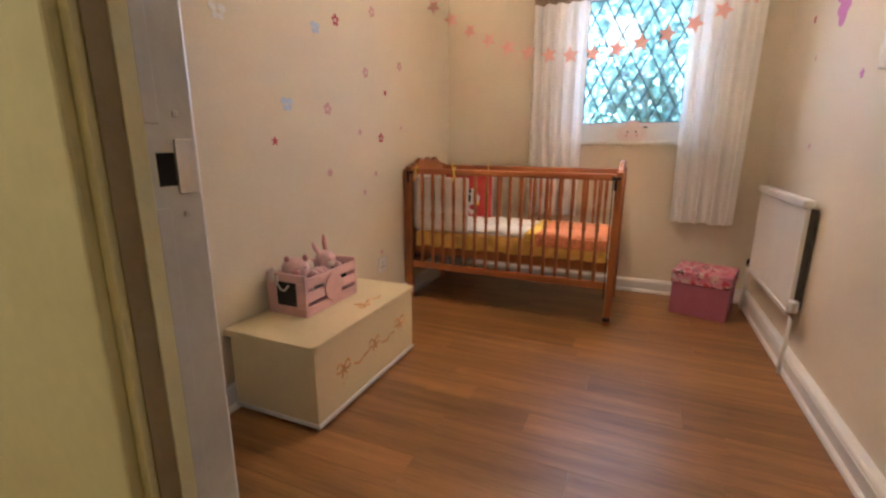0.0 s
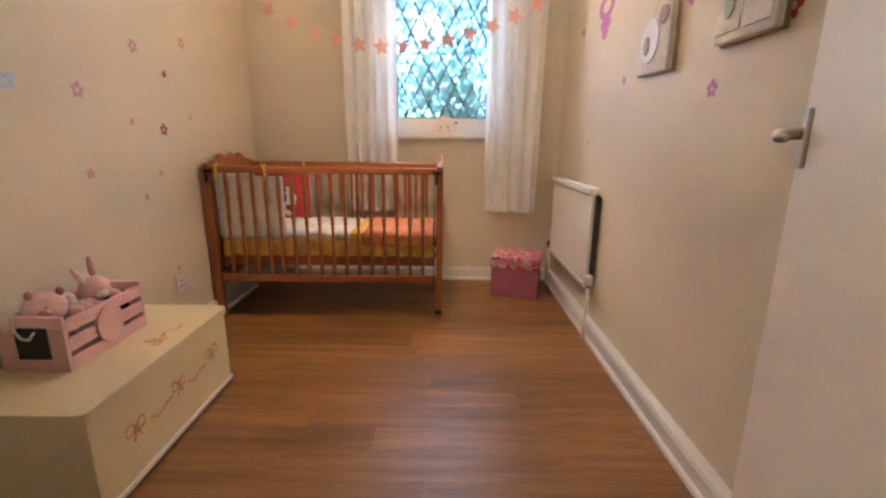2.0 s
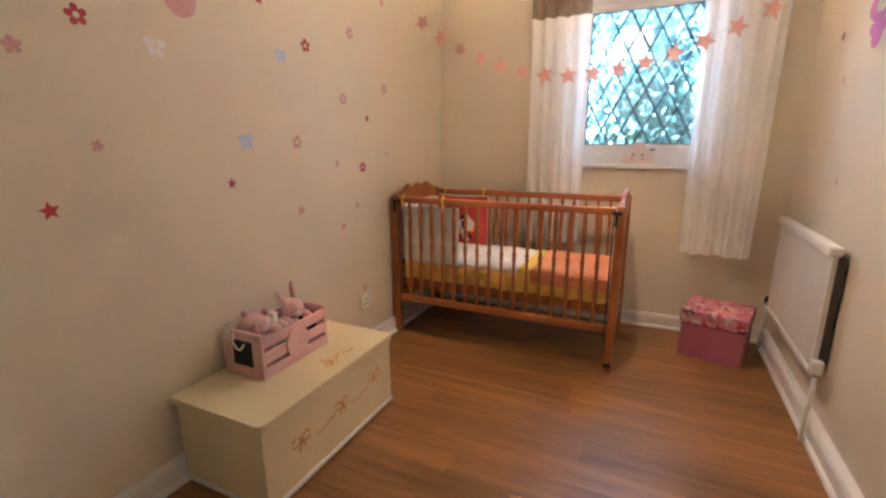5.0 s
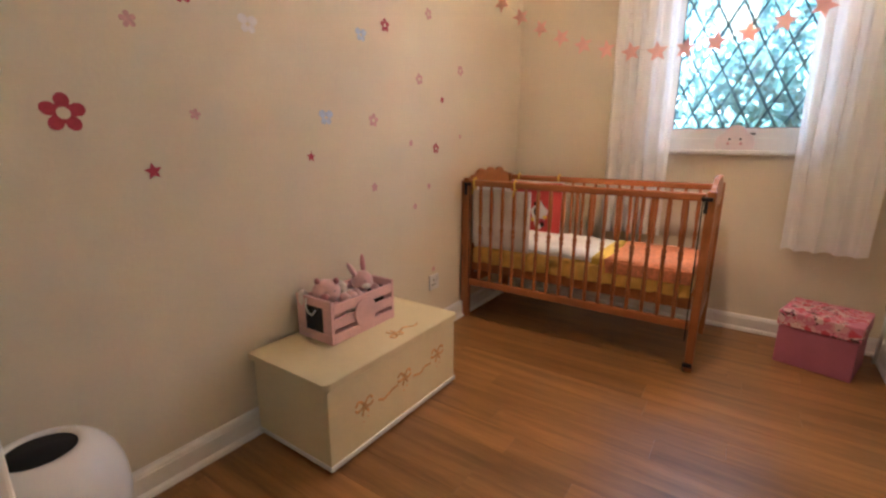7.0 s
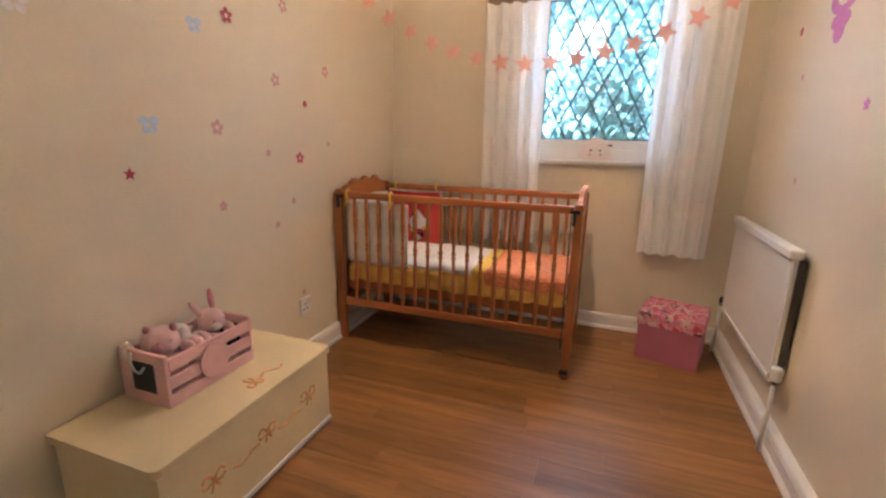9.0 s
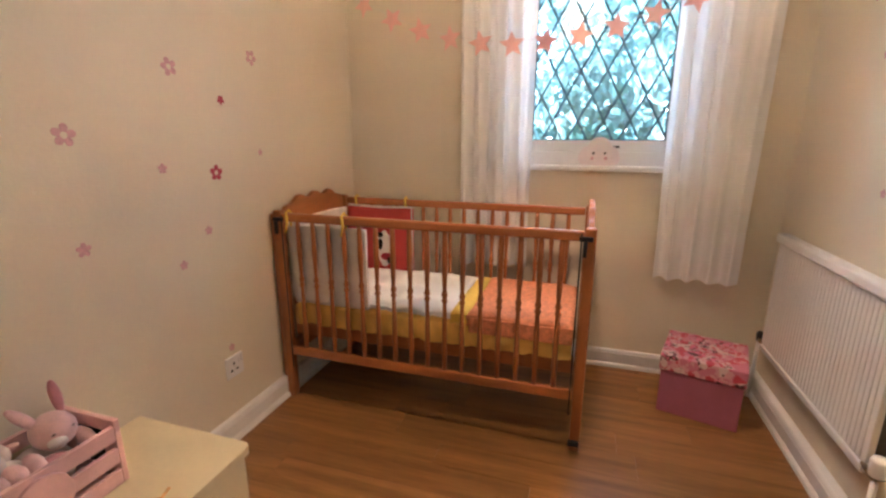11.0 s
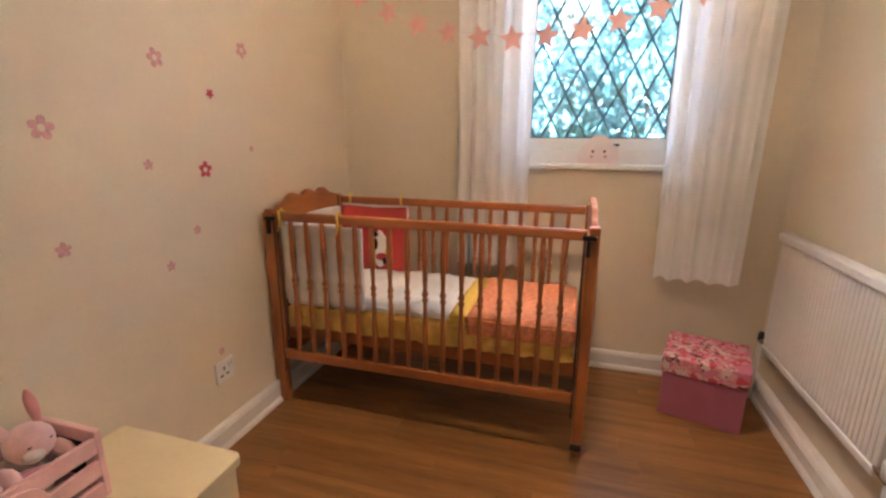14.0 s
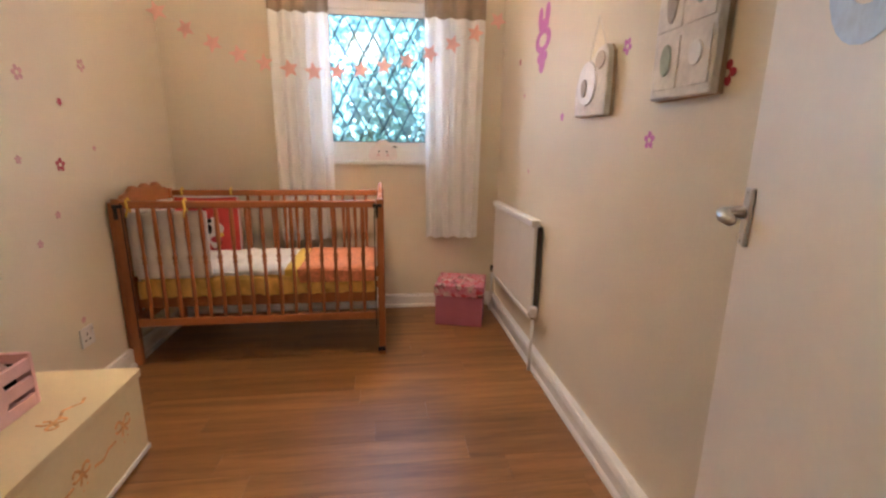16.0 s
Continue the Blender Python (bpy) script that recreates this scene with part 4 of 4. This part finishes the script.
part("ear", oval(-0.075, 0.19, 0.035, 0.03, -0.037, -0.03), GREYF, p1, "taupe felt ear")
sx = tube([(-0.006, 0.085, 0.165), (-0.004, 0.02, 0.36), (-0.006, -0.06, 0.232)], 0.0015, 5)
part("string", sx, CORD, p1, "thin hanging string")
p2 = thing("patchwork_canvas", (XR, 1.922, 1.272), "off-white patchwork canvas with sage leaf shapes", "wall picture")
part("canvas", boxes((-0.034, -0.002, -0.124, 0.124, 0.0, 0.36), bevel=0.006), CANVAS, p2)
part("back_edge", boxes((-0.014, 0.0, -0.126, 0.126, -0.003, 0.363), bevel=0.002), CANVASB, p2, "brown side edge")
for cy, cz in ((0.06, 0.09), (-0.06, 0.09), (0.06, 0.24), (-0.06, 0.24)):
    part("patch", boxes((-0.037, -0.033, cy - 0.05, cy + 0.05, cz - 0.065, cz + 0.065), bevel=0.0015), CANVAS, p2)
part("leaf_shape", oval(0.06, 0.10, 0.022, 0.04, -0.041, -0.036), GREENF, p2, "sage green felt leaf")
part("leaf_shape", oval(-0.055, 0.25, 0.02, 0.038, -0.041, -0.036), GREENF, p2, "sage green felt leaf")
part("felt_shape", oval(-0.06, 0.10, 0.024, 0.03, -0.041, -0.036), WHITES, p2, "white felt shape")
part("felt_shape", oval(0.055, 0.25, 0.022, 0.06, -0.041, -0.036), GREYF, p2, "taupe felt shape")

# ---------------------------------------------------------------- star bunting
STAR_Y = 3.40
bt = thing("star_bunting", (0, STAR_Y, 0), "string of salmon pink card stars across the room", "bunting")
xa, xb, xm, zm = XL, XR, 0.14, 1.513


def sag(x):
    return zm + (0.42 * (x - xm) ** 2 if x < xm else 0.30 * (x - xm) ** 2 + 0.02 * (x - xm))


part("string", tube([(xa + (xb - xa) * i / 40, 0, sag(xa + (xb - xa) * i / 40) + 0.012) for i in range(41)], 0.0009, 5), CORD, bt, "thin white string")
star_me = mesh_of("star", star_shape(0.05, math.pi / 2, 0.002), SALMON)
x = -0.774
k = 0
while x < 1.2:
    slope = math.degrees(math.atan((sag(x + 0.02) - sag(x - 0.02)) / 0.04))
    piece("star", star_me, bt, pose(x, -0.002, sag(x), 0, 0, 90 + 14 * math.sin(k * 2.1)) @ pose(0, 0, 0, slope * 0.8 + 8 * math.sin(k * 1.7)))
    x += 0.125
    k += 1

# ---------------------------------------------------------------- cloud on the sill
cl = thing("cloud_ornament", (0.463, 3.885, WZ0 + 0.002), "white wooden cloud ornament with small face on the sill", "ornament")
pts = []
for i in range(60):
    a = math.pi * i / 59
    best = 0.0
    for cx, cz, r in ((0, 0.082, 0.055), (-0.045, 0.05, 0.046), (0.045, 0.05, 0.046), (-0.062, 0.035, 0.034), (0.062, 0.035, 0.034)):
        d = Vector((math.cos(a), math.sin(a)))
        b = d.x * cx + d.y * cz
        q = b * b - (cx * cx + cz * cz - r * r)
        if q >= 0:
            best = max(best, b + math.sqrt(q))
    pts.append((best * math.cos(a), max(0.0, best * math.sin(a))))
part("cloud", prism(pts, -0.009, 0.009, "y", 0.002), mat("cream_painted_wood_cloud", (0.80, 0.70, 0.68), 0.6, 0.05, 20, 0.05), cl)
for x, z, r, m in ((-0.026, 0.06, 0.006, DARK), (0.026, 0.06, 0.006, DARK), (-0.031, 0.036, 0.008, PALEP), (0.031, 0.036, 0.008, PALEP)):
    part("face_dot", prism([(x + r * math.cos(a), z + r * math.sin(a)) for a in [2 * math.pi * i / 14 for i in range(14)]], -0.0105, -0.0088, "y"), m, cl)

# ---------------------------------------------------------------- pendant lamp
pl = thing("pendant_lamp", (0.31, 2.85, H), "cream fabric pendant lampshade hanging from the ceiling, lit", "lamp")
shade = bmesh.new()
rg = [[shade.verts.new((r * math.cos(2 * math.pi * i / 40), r * math.sin(2 * math.pi * i / 40), z)) for i in range(40)] for r, z in ((0.15, -0.547), (0.13, -0.345))]
for i in range(40):
    shade.faces.new((rg[0][i], rg[0][(i + 1) % 40], rg[1][(i + 1) % 40], rg[1][i]))
sd = part("shade", shade, mat("cream_lampshade", (0.92, 0.88, 0.78), 0.9, 0.03, 20, 0.0, 200, trans=0.36), pl, smooth=True)
part("flex", tube([(0, 0, -0.002), (0, 0, -0.31)], 0.003, 6), PLASTIC, pl)
part("ceiling_rose", lathe([(0.04, -0.025), (0.045, -0.012), (0.045, -0.001)], 20), PLASTIC, pl, smooth=True)
part("spider", boxes((-0.129, 0.129, -0.0015, 0.0015, -0.349, -0.346), (-0.0015, 0.0015, -0.129, 0.129, -0.3495, -0.3465)), GLOSS, pl, "thin shade carrier")

# ---------------------------------------------------------------- outdoors
gm = bmesh.new()
bmesh.ops.create_grid(gm, x_segments=40, y_segments=40, size=600)
bmesh.ops.translate(gm, verts=gm.verts, vec=(0, 0, -0.6))
single("ground", gm, LAWN, "green lawn outside the window", "ground", "structure")


def tree(x, y, h, seed, leaves, spread):
    rnd = random.Random(seed)
    root = thing("tree", (x, y, -0.6), "leafy green tree outside the window", "tree", group="garden trees")
    part("trunk", tube([(0, 0, -0.05), (0.05, 0.02, h * 0.25), (-0.04, 0.05, h * 0.5), (0.02, 0, h * 0.85)], [0.16, 0.12, 0.09, 0.03], 10), BARK, root, smooth=True)
    tips = []
    for i in range(16):
        z0 = h * rnd.uniform(0.18, 0.75)
        a = rnd.uniform(0, 6.28)
        ln = spread * rnd.uniform(0.5, 1.0)
        p = [(0, 0, z0), (ln * 0.4 * math.cos(a), ln * 0.4 * math.sin(a), z0 + ln * 0.25), (ln * math.cos(a + 0.2), ln * math.sin(a + 0.2), z0 + ln * rnd.uniform(0.3, 0.7))]
        part("limb", tube(p, [0.045, 0.03, 0.01], 6), BARK, root, smooth=True)
        tips += [Vector(p[1]), Vector(p[2]), (Vector(p[1]) + Vector(p[2])) / 2]
    verts, faces = [], []
    for i in range(leaves):
        c = rnd.choice(tips) + Vector((rnd.gauss(0, 0.36), rnd.gauss(0, 0.36), rnd.gauss(0, 0.34)))
        s = rnd.uniform(0.065, 0.14)
        q = Euler((rnd.uniform(0, 6.28), rnd.uniform(0, 6.28), rnd.uniform(0, 6.28))).to_matrix()
        b = len(verts)
        for u, v in ((-1, 0), (0, -0.5), (1, 0), (0, 0.5)):
            verts.append(c + q @ Vector((u * s, v * s, 0.15 * s * abs(u))))
        faces.append((b, b + 1, b + 2, b + 3))
    me = bpy.data.meshes.new("crown")
    me.from_pydata([tuple(v) for v in verts], [], faces)
    me.materials.append(LEAF)
    ob = new("crown", me)
    ob.parent = root
    tagged(ob, kind="stuff")


tree(-1.6, 9.8, 5.5, 11, 5500, 1.9)
tree(1.4, 9.2, 5.0, 12, 5500, 1.7)
tree(4.0, 10.0, 6.0, 13, 5000, 2.0)
tree(-4.6, 11.0, 6.0, 14, 5000, 2.0)
tree(0.2, 13.0, 7.0, 15, 9000, 2.4)

# ---------------------------------------------------------------- floor planks
PWID, PLEN = 0.132, 0.92
rnd = random.Random(5)
y = YN - 0.11
while y < YB - 0.001:
    y2 = min(y + PWID, YB)
    x = XL - rnd.uniform(0.1, 1.1)
    while x < XR:
        xa, xb = max(x, XL), min(x + PLEN, XR)
        if xb - xa > 0.03:
            bm = boxes((-(xb - xa) / 2 + 0.0003, (xb - xa) / 2 - 0.0003, -(y2 - y) / 2 + 0.0003, (y2 - y) / 2 - 0.0003, -0.009, 0.0), bevel=0.0004)
            me = mesh_of("plank", bm, FLOOR)
            piece("plank", me, fl, pose((xa + xb) / 2, (y + y2) / 2, 0))
        x += PLEN
    y = y2
